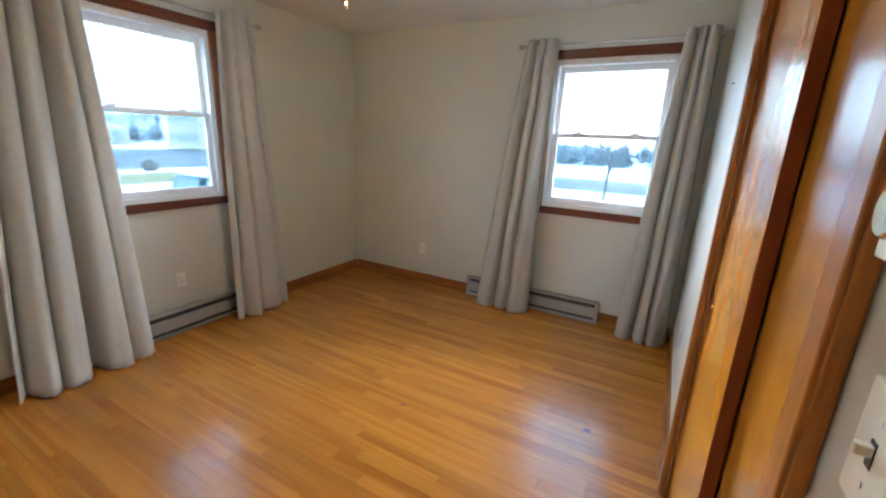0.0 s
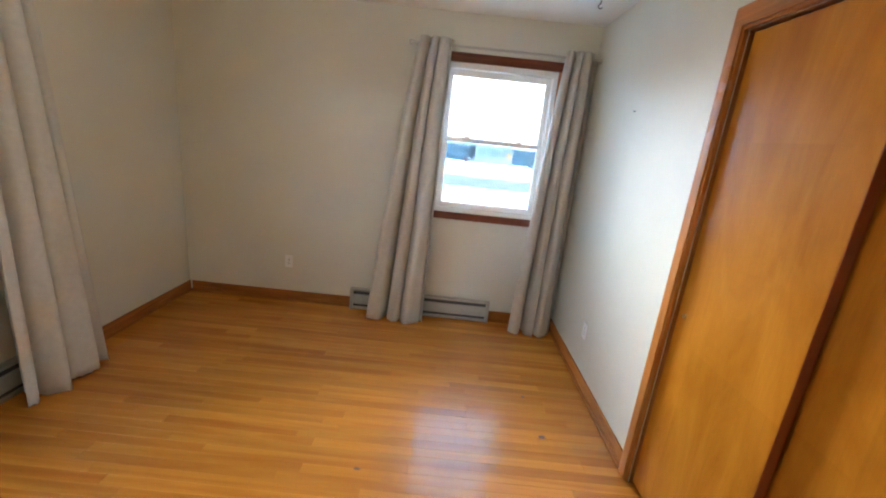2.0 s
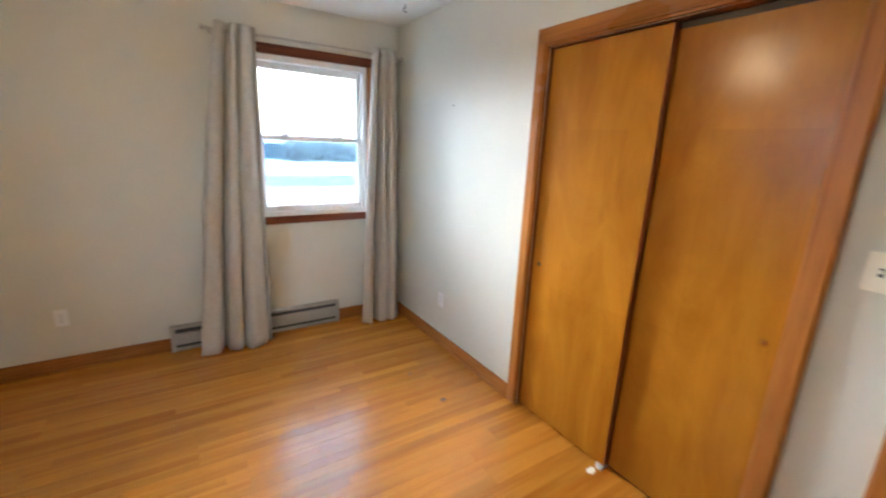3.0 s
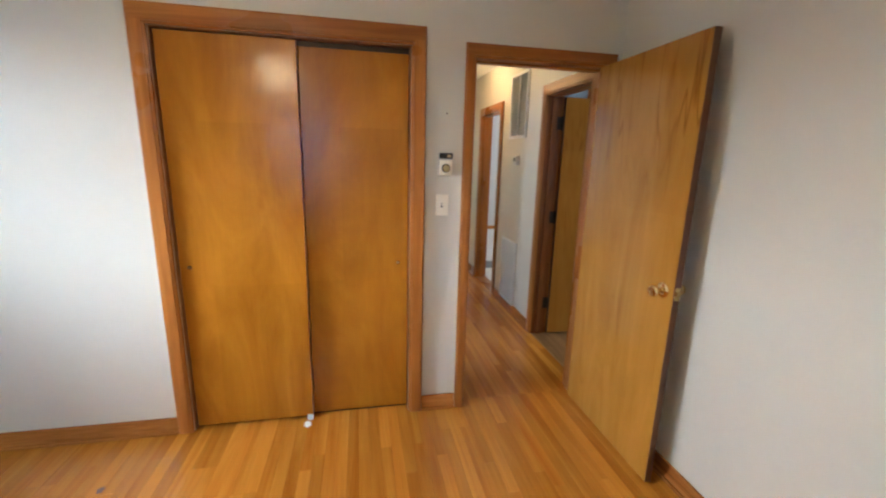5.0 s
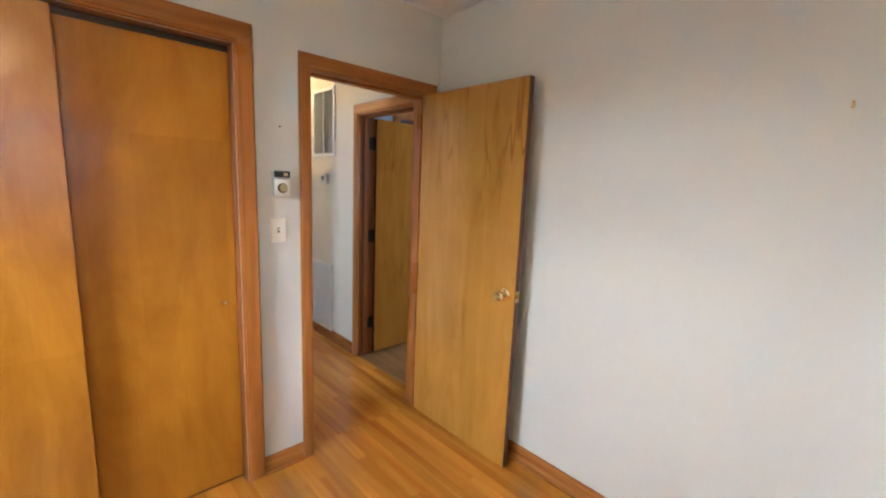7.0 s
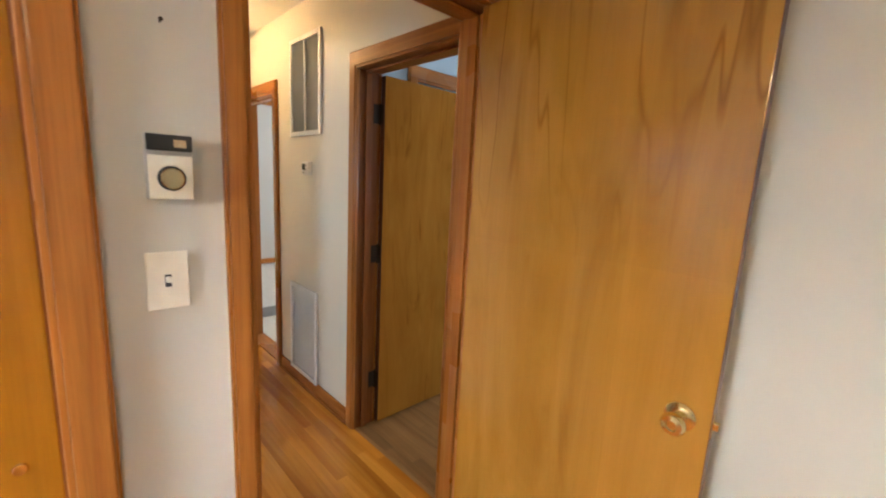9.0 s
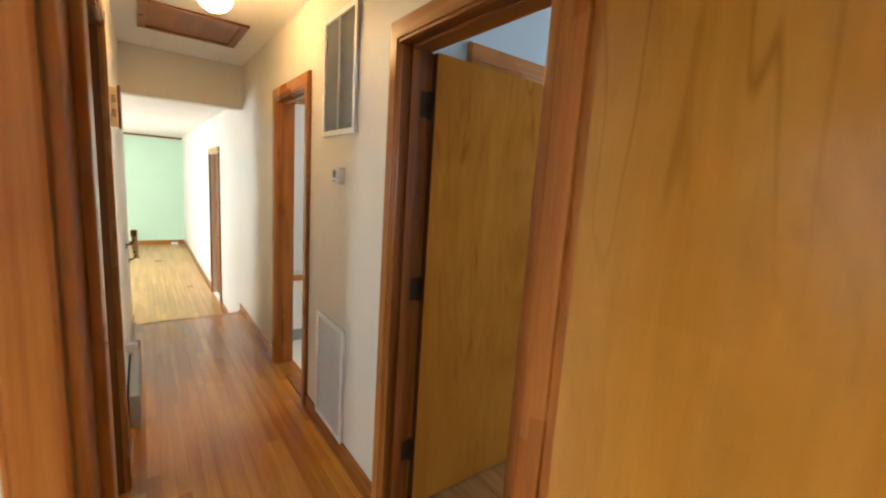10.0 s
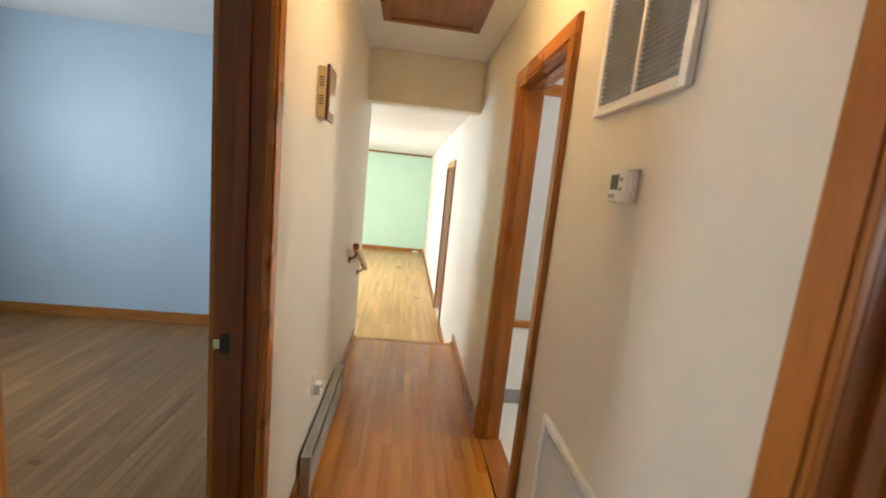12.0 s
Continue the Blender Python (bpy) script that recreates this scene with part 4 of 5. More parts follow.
for a, z in ((-0.018, 0.016), (-0.018, -0.008), (0.030, -0.026), (0.012, -0.026)):
    bm = bmesh.new()
    put(bm, a - 0.006, a + 0.006, 0.0295, 0.0325, z - 0.005, z + 0.005, 0.0015)
    part("button", bm, HEATER, th)


def vent(u0, u1, z0, z1, slats, back, slat_mat, label, mull=True):
    th = thing("wall_vent", label, "vent", "hallway return vents", ((u0 + u1) / 2, HR, z0))
    f = 0.028
    for nm, d in (("frame_side", (u0, u0 + f, z0, z1)), ("frame_side", (u1 - f, u1, z0, z1)), ("frame_rail", (u0 + f, u1 - f, z0, z0 + f)), ("frame_rail", (u0 + f, u1 - f, z1 - f, z1))):
        bx(nm, (d[0], d[1], HR + 0.001, HR + 0.018, d[2], d[3]), VENTWHITE, th, 0.004)
    bx("backing", (u0 + f, u1 - f, HR + 0.001, HR + 0.003, z0 + f, z1 - f), back, th)
    if mull:
        bx("mullion", ((u0 + u1) / 2 - 0.007, (u0 + u1) / 2 + 0.007, HR + 0.003, HR + 0.016, z0 + f, z1 - f), VENTWHITE, th, 0.002)
    bm0 = bmesh.new()
    h = (z1 - z0 - 2 * f) / slats
    box(bm0, u0 + f, u1 - f, HR + 0.003, HR + 0.013, -0.001, 0.001, 0, Matrix.Rotation(radians(38), 4, "X"), (0, HR + 0.008, 0))
    me = mesh_of("slat", bm0, slat_mat)
    for k in range(slats):
        s = new("slat", me)
        s.parent = th
        s.matrix_parent_inverse = th.matrix_basis.inverted()
        s.location = (0, 0, z0 + f + (k + 0.5) * h)


vent(1.365, 1.785, 1.715, 2.305, 40, VENTGREY, VENTGREY, "white framed return-air vent with grey filter louvres")
vent(1.425, 1.820, 0.085, 0.725, 44, VENTWHITE, VENTWHITE, "white louvred return-air vent above the baseboard", False)

# door chime
th = thing("door_chime", "beige door chime with slots and a dark mirrored front", "door chime", at=(2.32, HL, 1.69))
bx("cover", (2.255, 2.385, HL - 0.034, HL - 0.001, 1.690, 1.880), CHIME, th, 0.003)
for z in (1.735, 1.805):
    for k in range(4):
        bx("slot", (2.2535, 2.257, HL - 0.028, HL - 0.010, z + k * 0.010, z + k * 0.010 + 0.005), GREYSLOT, th)
bx("front_frame", (2.262, 2.394, HL - 0.046, HL - 0.034, 1.680, 1.892), LEAFEDGE, th, 0.003, "dark brown front frame")
bx("front_mirror", (2.272, 2.384, HL - 0.049, HL - 0.046, 1.715, 1.880), MIRROR, th, 0.0, "bright reflective front panel")

# handrail down the two steps
th = thing("handrail", "short wooden handrail on metal brackets above the steps", "handrail", at=(3.5, HL, 0.9))
a, b = Vector((3.46, 0.955, 0.985)), Vector((4.36, 0.955, 0.640))
ang = math.atan2(b.z - a.z, b.x - a.x)
bm = bmesh.new()
L_ = (b - a).length
box(bm, a.x, a.x + L_, 0.934, 0.976, a.z - 0.030, a.z + 0.022, 0.012, Matrix.Rotation(-ang, 4, "Y"), a)
part("rail", bm, TRIM_X, th)
for q in (0.10, 0.78):
    c = a.lerp(b, q)
    bm = bmesh.new()
    rod(bm, (c.x, HL - 0.001, c.z - 0.085), (c.x, 0.965, c.z - 0.060), 0.007)
    rod(bm, (c.x, 0.965, c.z - 0.060), (c.x, 0.957, c.z - 0.020), 0.007)
    rod(bm, (c.x, HL - 0.001, c.z - 0.085), (c.x, HL - 0.008, c.z - 0.085), 0.026)
    part("bracket", bm, IRON, th, "", True)

# attic hatch
th = thing("attic_hatch", "brown wooden attic hatch in the hallway ceiling", "hatch", at=(3.1, 0.56, ZC))
HX0, HX1, HY0, HY1 = 2.80, 3.42, 0.245, 0.875
bx("hatch_panel", (HX0 + 0.045, HX1 - 0.045, HY0 + 0.045, HY1 - 0.045, ZC - 0.006, ZC - 0.001), JAMB_X, th, 0.001)
for d in ((HX0, HX1, HY0, HY0 + 0.05), (HX0, HX1, HY1 - 0.05, HY1)):
    bx("hatch_trim", (*d, ZC - 0.016, ZC - 0.001), JAMB_X, th, 0.003)
for d in ((HX0, HX0 + 0.05, HY0 + 0.05, HY1 - 0.05), (HX1 - 0.05, HX1, HY0 + 0.05, HY1 - 0.05)):
    bx("hatch_trim", (*d, ZC - 0.016, ZC - 0.001), JAMB_Y, th, 0.003)

# hall lamp
th = thing("ceiling_lamp", "lit opal globe lamp on the hallway ceiling", "ceiling lamp", at=(2.12, 0.55, ZC))
bm = bmesh.new()
lathe(bm, [(0.072, 0.0), (0.075, -0.012), (0.060, -0.028), (0.045, -0.034)], (2.12, 0.55, ZC - 0.001), "z")
part("lamp_base", bm, BRASS, th, "", True)
bm = bmesh.new()
ball(bm, (2.12, 0.55, ZC - 0.108), 0.085, 1, 1, 0.9, 28)
part("globe", bm, GLOBE, th, "lit opal glass globe", True)

# bedroom lamp
FX, FY = -1.60, 2.20
th = thing("ceiling_lamp", "brass ceiling lamp with lit frosted shades and pull chains", "ceiling lamp", at=(FX, FY, ZC))
bm = bmesh.new()
lathe(bm, [(0.065, 0.0), (0.068, -0.02), (0.030, -0.05), (0.014, -0.06), (0.014, -0.22), (0.034, -0.235), (0.040, -0.26), (0.026, -0.285), (0.006, -0.295)], (FX, FY, ZC - 0.001), "z")
part("stem", bm, BRASS, th, "", True)
for k in range(3):
    t = radians(60 + 120 * k)
    c = Vector((FX + 0.075 * math.cos(t), FY + 0.075 * math.sin(t), ZC - 0.280))
    bm = bmesh.new()
    rod(bm, (FX, FY, ZC - 0.252), c + Vector((0, 0, 0.01)), 0.007)
    rod(bm, c + Vector((0, 0, 0.02)), c - Vector((0, 0, 0.02)), 0.020)
    part("arm", bm, BRASS, th, "", True)
    bm = bmesh.new()
    lathe(bm, [(0.018, -0.015), (0.027, -0.035), (0.032, -0.065), (0.033, -0.090), (0.037, -0.106), (0.031, -0.102)], c, "z")
    part("shade", bm, SHADE, th, "lit frosted glass shade", True)
for dx, ln in ((0.022, 0.135), (-0.018, 0.08)):
    bm = bmesh.new()
    for k in range(int(ln / 0.006)):
        bmesh.ops.create_icosphere(bm, subdivisions=1, radius=0.0022, matrix=Matrix.Translation((FX + dx, FY + dx, ZC - 0.295 - 0.006 * k)))
    lathe(bm, [(0.003, 0.0), (0.007, -0.008), (0.008, -0.022), (0.004, -0.030)], (FX + dx, FY + dx, ZC - 0.295 - ln), "z", 14)
    part("pull_chain", bm, BRASS, th, "beaded brass pull chain", True)

# hooks and nails
th = thing("ceiling_hook", "small dark metal hook in the ceiling", "hook", at=(-0.215, 3.69, ZC))
bm = bmesh.new()
rod(bm, (-0.215, 3.69, ZC + 0.002), (-0.215, 3.69, ZC - 0.022), 0.0035, 10)
for k in range(9):
    t0, t1 = radians(90 + 28 * k), radians(90 + 28 * (k + 1))
    rod(bm, (-0.215 + 0.013 * math.cos(t0), 3.69, ZC - 0.035 + 0.013 * math.sin(t0)), (-0.215 + 0.013 * math.cos(t1), 3.69, ZC - 0.035 + 0.013 * math.sin(t1)), 0.003, 8)
part("hook", bm, IRON, th, "", True)
th = thing("wall_hook", "small brass picture hook on the plain wall", "hook", at=(-1.864, YD, 1.80))
bm = bmesh.new()
box(bm, -1.868, -1.860, YD + 0.0005, YD + 0.003, 1.792, 1.812, 0.001)
rod(bm, (-1.864, YD - 0.002, 1.808), (-1.864, YD + 0.010, 1.812), 0.0025, 8)
rod(bm, (-1.864, YD + 0.003, 1.793), (-1.864, YD + 0.010, 1.797), 0.003, 8)
part("hook", bm, BRASS, th, "", True)
for nm, p, ax in (("nail", (0.0, 1.095, 1.745), "x"), ("nail", (0.0, 3.335, 1.83), "x"), ("nail", (4.30, 2.82, 1.80), "x")):
    th = thing(nm, "small bent nail stuck in the painted wall", "nail", "nails", p)
    bm = bmesh.new()
    rod(bm, (p[0] + 0.002, p[1], p[2]), (p[0] - 0.012, p[1], p[2] + 0.002), 0.002, 8)
    rod(bm, (p[0] - 0.012, p[1], p[2] + 0.002), (p[0] - 0.0135, p[1], p[2] + 0.002), 0.004, 10)
    part("shank", bm, IRON, th, "", True)

# bathroom seen through its doorway
slab("bathroom_floor", (1.95, 3.20, -2.2, -0.05, -0.02, -0.004), TILE, "pale bathroom floor", "floor")
slab("trim_bath_upper", (3.182, 3.199, -1.6, -0.06, 2.10, 2.17), TRIM_Y, "brown wooden head trim in the bathroom", "trim")
slab("trim_bath_rail", (3.170, 3.199, -2.2, -0.055, 0.565, 0.610), TRIM_Y, "brown wooden chair rail in the bathroom", "trim")
slab("wainscot_bath", (3.192, 3.199, -2.2, -0.055, 0.101, 0.565), WHITEPL, "white bathroom wainscot panel", "wall")
slab("cove_base_bath", (3.186, 3.199, -2.2, -0.055, -0.004, 0.101), GREYTILE, "grey cove base in the bathroom", "baseboard")
slab("threshold_bath", (DB[0] + 0.02, DB[1] - 0.02, -0.06, HR - 0.006, -0.02, 0.003), TRIM_X, "wooden threshold of the bathroom", "threshold")

# living room trim and the plug by its far corner
slab("trim_far_wall", (XF - 0.03, XF - 0.001, HR + 0.001, YB - 0.001, ZL - 0.045, ZL - 0.001), JAMB_Y, "dark wooden strip along the top of the green wall", "trim")
th = thing("floor_plug", "small white plug-in box on the floor by the wall", "plug", at=(XF - 0.06, 0.30, LOW))
bx("plug_body", (XF - 0.09, XF - 0.03, 0.22, 0.36, LOW + 0.001, LOW + 0.05), WHITEPL, th, 0.008)

# ---------------------------------------------------------------- outdoors
SNOW = plain("snow", (0.82, 0.85, 0.88), 0.8, var=0.08, scale=0.6, bump_s=0.3)
ASPHALT = plain("wet_asphalt", (0.13, 0.15, 0.17), 0.6, var=0.15, scale=1.5)
DEADGRASS = plain("winter_grass", (0.30, 0.28, 0.14), 0.9, var=0.25, scale=3)
YELLOW = plain("yellow_siding", (0.62, 0.56, 0.37), 0.7, var=0.06, scale=5)
TAN = plain("tan_siding", (0.50, 0.45, 0.37), 0.7, var=0.06, scale=5)
WHITESIDE = plain("white_siding", (0.55, 0.56, 0.58), 0.7, var=0.05, scale=5)
BLUESIDE = plain("blue_grey_siding", (0.17, 0.26, 0.32), 0.7, var=0.06, scale=5)
DARKWIN = plain("dark_window_pane", (0.14, 0.19, 0.23), 0.1)
BARK = plain("grey_bark", (0.20, 0.17, 0.15), 0.9, var=0.3, scale=14, bump_s=0.4)
# pale blue-grey puts the haze of distance into the needle colour
CONIFER = plain("hazed_conifer_needles", (0.32, 0.37, 0.40), 0.9, var=0.3, scale=2)
TWIGS = plain("brown_shrub_twigs", (0.36, 0.34, 0.30), 0.9, var=0.3, scale=6)
CARPAINT = plain("black_car_paint", (0.02, 0.05, 0.07), 0.4, var=0.05, coat=0.15)
# pale blue is the sky's reflection painted into the car windows
SKYWIN = plain("sky_reflection_car_window", (0.50, 0.62, 0.68), 0.15)
RUBBER = plain("tyre_rubber", (0.02, 0.02, 0.02), 0.85)
HYDRANT = plain("dull_red_hydrant", (0.24, 0.05, 0.03), 0.6)
ORANGE = plain("orange_sign_face", (0.75, 0.32, 0.05), 0.5)

bm = bmesh.new()
bmesh.ops.create_grid(bm, x_segments=40, y_segments=40, size=900)
for v_ in bm.verts:
    v_.co.z = GROUND
gr = tagged(part("ground", bm, SNOW), "snow-covered ground reaching the horizon", "ground", kind="structure")
slab("road", (-62, -33, -120, 200, GROUND + 0.004, GROUND + 0.02), ASPHALT, "wide grey wet road beyond the yard", "road")
slab("road", (-33, 160, 28.2, 37.0, GROUND + 0.004, GROUND + 0.02), ASPHALT, "grey street with snowy edges", "road")
slab("lawn", (-29.5, -24.5, 2, 22, GROUND + 0.004, GROUND + 0.03), DEADGRASS, "strip of bare winter grass in the snow", "grass")


def house(x, y, w, d, h, mat_, faces_, storeys, cols, label, roof=1.6, turn=0.0):
    """A house with eaves, a snowy gable roof and framed windows on the sides that face the room."""
    th = thing("house", label, "house", "houses across the road", (x, y, GROUND))
    rot = Matrix.Rotation(radians(turn), 4, "Z")
    M = Matrix.Translation((x, y, GROUND)) @ rot

    def add(nm, bm, m_, parent):
        bmesh.ops.transform(bm, matrix=M, verts=bm.verts)
        return part(nm, bm, m_, parent)

    bm = bmesh.new()
    box(bm, -w / 2, w / 2, -d / 2, d / 2, 0, h)
    add("wall", bm, mat_, th)
    bm = bmesh.new()
    o = 0.4
    vs = [bm.verts.new(p) for p in ((-w / 2 - o, -d / 2 - o, h), (w / 2 + o, -d / 2 - o, h), (w / 2 + o, d / 2 + o, h), (-w / 2 - o, d / 2 + o, h), (-w / 2 - o, 0, h + roof), (w / 2 + o, 0, h + roof))]
    for f in ((0, 1, 5, 4), (2, 3, 4, 5), (0, 4, 3), (1, 2, 5), (3, 2, 1, 0)):
        bm.faces.new([vs[i] for i in f])
    add("roof", bm, SNOW, th)
    for side, span in faces_:
        for s in range(storeys):
            for c in range(cols):
                u = -span / 2 + span * (c + 0.5) / cols
                z = 0.9 + s * 2.7
                bm, bm2 = bmesh.new(), bmesh.new()
                if side == "x":
                    box(bm, w / 2, w / 2 + 0.06, u - 0.55, u + 0.55, z, z + 1.35)
                    box(bm2, w / 2 + 0.06, w / 2 + 0.07, u - 0.45, u + 0.45, z + 0.1, z + 1.25)
                else:
                    box(bm, u - 0.55, u + 0.55, -d / 2 - 0.06, -d / 2, z, z + 1.35)
                    box(bm2, u - 0.45, u + 0.45, -d / 2 - 0.07, -d / 2 - 0.06, z + 0.1, z + 1.25)
                fr = add("window", bm, WHITESIDE, th)
                add("pane", bm2, DARKWIN, fr)
    return th


house(-62, 42.0, 8, 14, 5.2, YELLOW, (("x", 14), ("y", 8)), 2, 4, "pale yellow two-storey house with snowy roof", 1.0)
house(-79, 30.6, 8, 6.6, 2.6, TAN, (("x", 6.6),), 1, 2, "low tan building with a snow-covered roof", 0.8)
house(-104, 48.4, 8, 7.5, 5.2, WHITESIDE, (("x", 7.5),), 2, 3, "far white two-storey house in the snow", 1.2)
house(-112, 40.5, 9, 7, 4.6, TAN, (("x", 7),), 1, 3, "far tan house in the snow", 1.2)
house(-88, 62, 9, 10, 5.0, TAN, (("x", 10),), 2, 3, "far tan two-storey house in the snow")
house(5.4, 68, 5.6, 7, 2.5, WHITESIDE, (("y", 5.6),), 1, 3, "white single-storey house across the street", 1.0)
house(-1.2, 70, 4.6, 7, 2.4, BLUESIDE, (("y", 4.6),), 1, 2, "small blue-grey house across the street", 1.4)
house(10.2, 70, 3.0, 6, 2.3, BLUESIDE, (("y", 3.0),), 1, 1, "blue-grey garage across the street", 0.9)
house(18, 74, 10, 8, 2.6, WHITESIDE, (("y", 10),), 1, 4, "white single-storey house across the street", 1.2)


def branch(bm, a, d, length, r, depth, rng):
    b = a + d * length
    rod(bm, a, b, r, 7, r * 0.62)
    if depth == 0:
        return
    for _ in range(rng.choice((2, 3, 3))):
        axis = Vector((rng.uniform(-1, 1), rng.uniform(-1, 1), rng.uniform(-0.2, 0.6))).normalized()
        nd = (d * 0.75 + axis * 0.7).normalized()
        branch(bm, a.lerp(b, rng.uniform(0.55, 1.0)), nd, length * rng.uniform(0.55, 0.8), r * 0.55, depth - 1, rng)


def bare_tree(x, y, h, seed, label):
    rng = random.Random(seed)
    th = thing("tree", label, "tree", "bare street trees", (x, y, GROUND))
    bm = bmesh.new()
    rod(bm, (x, y, GROUND - 0.05), (x + 0.1, y, GROUND + h * 0.42), 0.075, 10, 0.045)
    part("trunk", bm, BARK, th)
    bm = bmesh.new()
    for k in range(5):
        t = 6.28 * k / 5 + rng.uniform(-0.4, 0.4)
        d = Vector((0.55 * math.cos(t), 0.55 * math.sin(t), 0.85)).normalized()
        branch(bm, Vector((x + 0.1, y, GROUND + h * (0.30 + 0.03 * k))), d, h * 0.33, 0.036, 3, rng)
    part("crown", bm, BARK, th, "leafless grey branches")


bare_tree(-3.4, 24.2, 4.9, 4, "small bare tree beside the street")
bare_tree(-57.0, 40.0, 4.5, 14, "bare tree by the yellow house")


def clump(bm, c, r, n, rng, flat=0.8):
    """Loose foliage: many small tilted leaves scattered in an uneven ball."""
    for _ in range(n):
        d = Vector((rng.gauss(0, 1), rng.gauss(0, 1), rng.gauss(0, 1))).normalized() * r * rng.uniform(0.35, 1.05)
        p = Vector(c) + Vector((d.x, d.y, d.z * flat))
        s = r * rng.uniform(0.10, 0.22)
        q = Euler((rng.uniform(0, 6), rng.uniform(0, 6), rng.uniform(0, 6))).to_matrix()
        bm.faces.new([bm.verts.new(p + q @ Vector(k)) for k in ((-s, -s * 0.5, 0), (s, -s * 0.5, 0), (s * 0.6, s, 0), (-s * 0.6, s, 0))])


rng = random.Random(21)
for k in range(96):
    x, y = -50 + 1.0 * k + rng.uniform(-0.9, 0.9), rng.uniform(60, 66) + (14 if -6 < -50 + 1.0 * k < 12 else 0)
    h = rng.uniform(2.2, 3.6)
    th = thing("tree", "evergreen tree with haze in its colour on the snowy rise", "tree", "distant evergreens", (x, y, GROUND))
    bm = bmesh.new()
    rod(bm, (x, y, GROUND - 0.05), (x, y, GROUND + h * 0.8), 0.14, 8, 0.03)
    part("trunk", bm, BARK, th)
    bm = bmesh.new()
    for j in range(5):
        clump(bm, (x, y, GROUND + h * (0.25 + 0.17 * j)), 1.6 * (1.05 - 0.19 * j), 46, rng, 0.5)
    part("crown", bm, CONIFER, th)
for k in range(12):
    x, y = -86 + rng.uniform(-6, 4), 22 + 5.5 * k
    h = rng.uniform(3.0, 4.6)
    th = thing("tree", "evergreen tree with haze in its colour behind the low buildings", "tree", "distant evergreens", (x, y, GROUND))
    bm = bmesh.new()
    rod(bm, (x, y, GROUND - 0.05), (x, y, GROUND + h * 0.8), 0.16, 8, 0.04)
    part("trunk", bm, BARK, th)
    bm = bmesh.new()
    for j in range(5):
        clump(bm, (x, y, GROUND + h * (0.25 + 0.17 * j)), 1.7 * (1.05 - 0.19 * j), 46, rng, 0.5)
    part("crown", bm, CONIFER, th)
for x, y, r in ((-31.0, 12.8, 0.6), (-31.6, 15.6, 0.5)):
    th = thing("shrub", "round leafless brown shrub at the yard's edge", "shrub", "yard shrubs", (x, y, GROUND))
    bm = bmesh.new()
    for _ in range(5):
        rod(bm, (x, y, GROUND - 0.02), (x + rng.uniform(-0.4, 0.4), y + rng.uniform(-0.4, 0.4), GROUND + r), 0.02, 6, 0.008)
    part("stems", bm, BARK, th)
    bm = bmesh.new()
    clump(bm, (x, y, GROUND + r * 0.72), r, 420, rng, 0.75)
    part("twigs", bm, TWIGS, th)

# parked car
CX, CY = -13.0, 9.6
car = thing("parked_car", "black station wagon with snow on its roof", "car", at=(CX, CY, GROUND))


def car_body(profile, y0, y1, nm, mat_, bev):
    bm = bmesh.new()
    fa = [bm.verts.new((CX + px * 0.5 * 0 + y0, CY + px, GROUND + pz)) for px, pz in profile]
    fb = [bm.verts.new((CX + y1, CY + px, GROUND + pz)) for px, pz in profile]
    n = len(profile)
    bm.faces.new(fa)
    bm.faces.new(fb[::-1])
    for i in range(n):
        bm.faces.new((fa[i], fa[(i + 1) % n], fb[(i + 1) % n], fb[i]))
    bmesh.ops.bevel(bm, geom=list(bm.edges), offset=bev, segments=2, affect="EDGES")
    return part(nm, bm, mat_, car, "", True)


car_body([(-2.2, 0.30), (2.2, 0.30), (2.25, 0.70), (1.25, 0.92), (-2.15, 0.95), (-2.25, 0.6)], -0.88, 0.88, "body", CARPAINT, 0.06)
cabin = car_body([(-2.05, 0.93), (1.15, 0.93), (0.45, 1.48), (-1.80, 1.50)], -0.76, 0.76, "cabin", CARPAINT, 0.05)
for y0, y1 in ((-1.75, -0.75), (-0.65, 0.45)):
    bm = bmesh.new()
    box(bm, CX + 0.762, CX + 0.770, CY + y0, CY + y1, GROUND + 1.0, GROUND + 1.40, 0.003)
    part("side_window", bm, SKYWIN, cabin)
bm = bmesh.new()
qv = [bm.verts.new((CX + sx * (0.66 - 0.02 * k), CY - 2.05 + 0.25 * k - 0.03, GROUND + 0.93 + 0.57 * k)) for sx, k in ((-1, 0.15), (1, 0.15), (1, 0.88), (-1, 0.88))]
bm.faces.new(qv)
bmesh.ops.solidify(bm, geom=list(bm.faces), thickness=0.01)
part("rear_window", bm, SKYWIN, cabin)
bx("roof_snow", (CX - 0.70, CX + 0.70, CY - 1.75, CY + 0.40, GROUND + 1.49, GROUND + 1.55), SNOW, car, 0.02, "layer of snow")
for wx in (-0.80, 0.80):
    for wy in (-1.35, 1.40):
        bm = bmesh.new()
        rod(bm, (CX + wx - 0.10, CY + wy, GROUND + 0.33), (CX + wx + 0.10, CY + wy, GROUND + 0.33), 0.33, 28)
        wh = part("wheel", bm, RUBBER, car, "", True)
        bm = bmesh.new()
        rod(bm, (CX + wx - 0.11, CY + wy, GROUND + 0.33), (CX + wx + 0.11, CY + wy, GROUND + 0.33), 0.20, 20)
        part("rim", bm, STEEL, wh, "", True)

copy_thing(car, Matrix.Translation((CX - 13.6, CY + 9.6, GROUND)))

th = thing("road_sign", "small orange diamond road sign on a post", "sign", at=(6.2, 54.0, GROUND))
bm = bmesh.new()
rod(bm, (6.2, 54.0, GROUND - 0.05), (6.2, 54.0, GROUND + 1.9), 0.03, 8)
part("post", bm, BARK, th)
bm = bmesh.new()
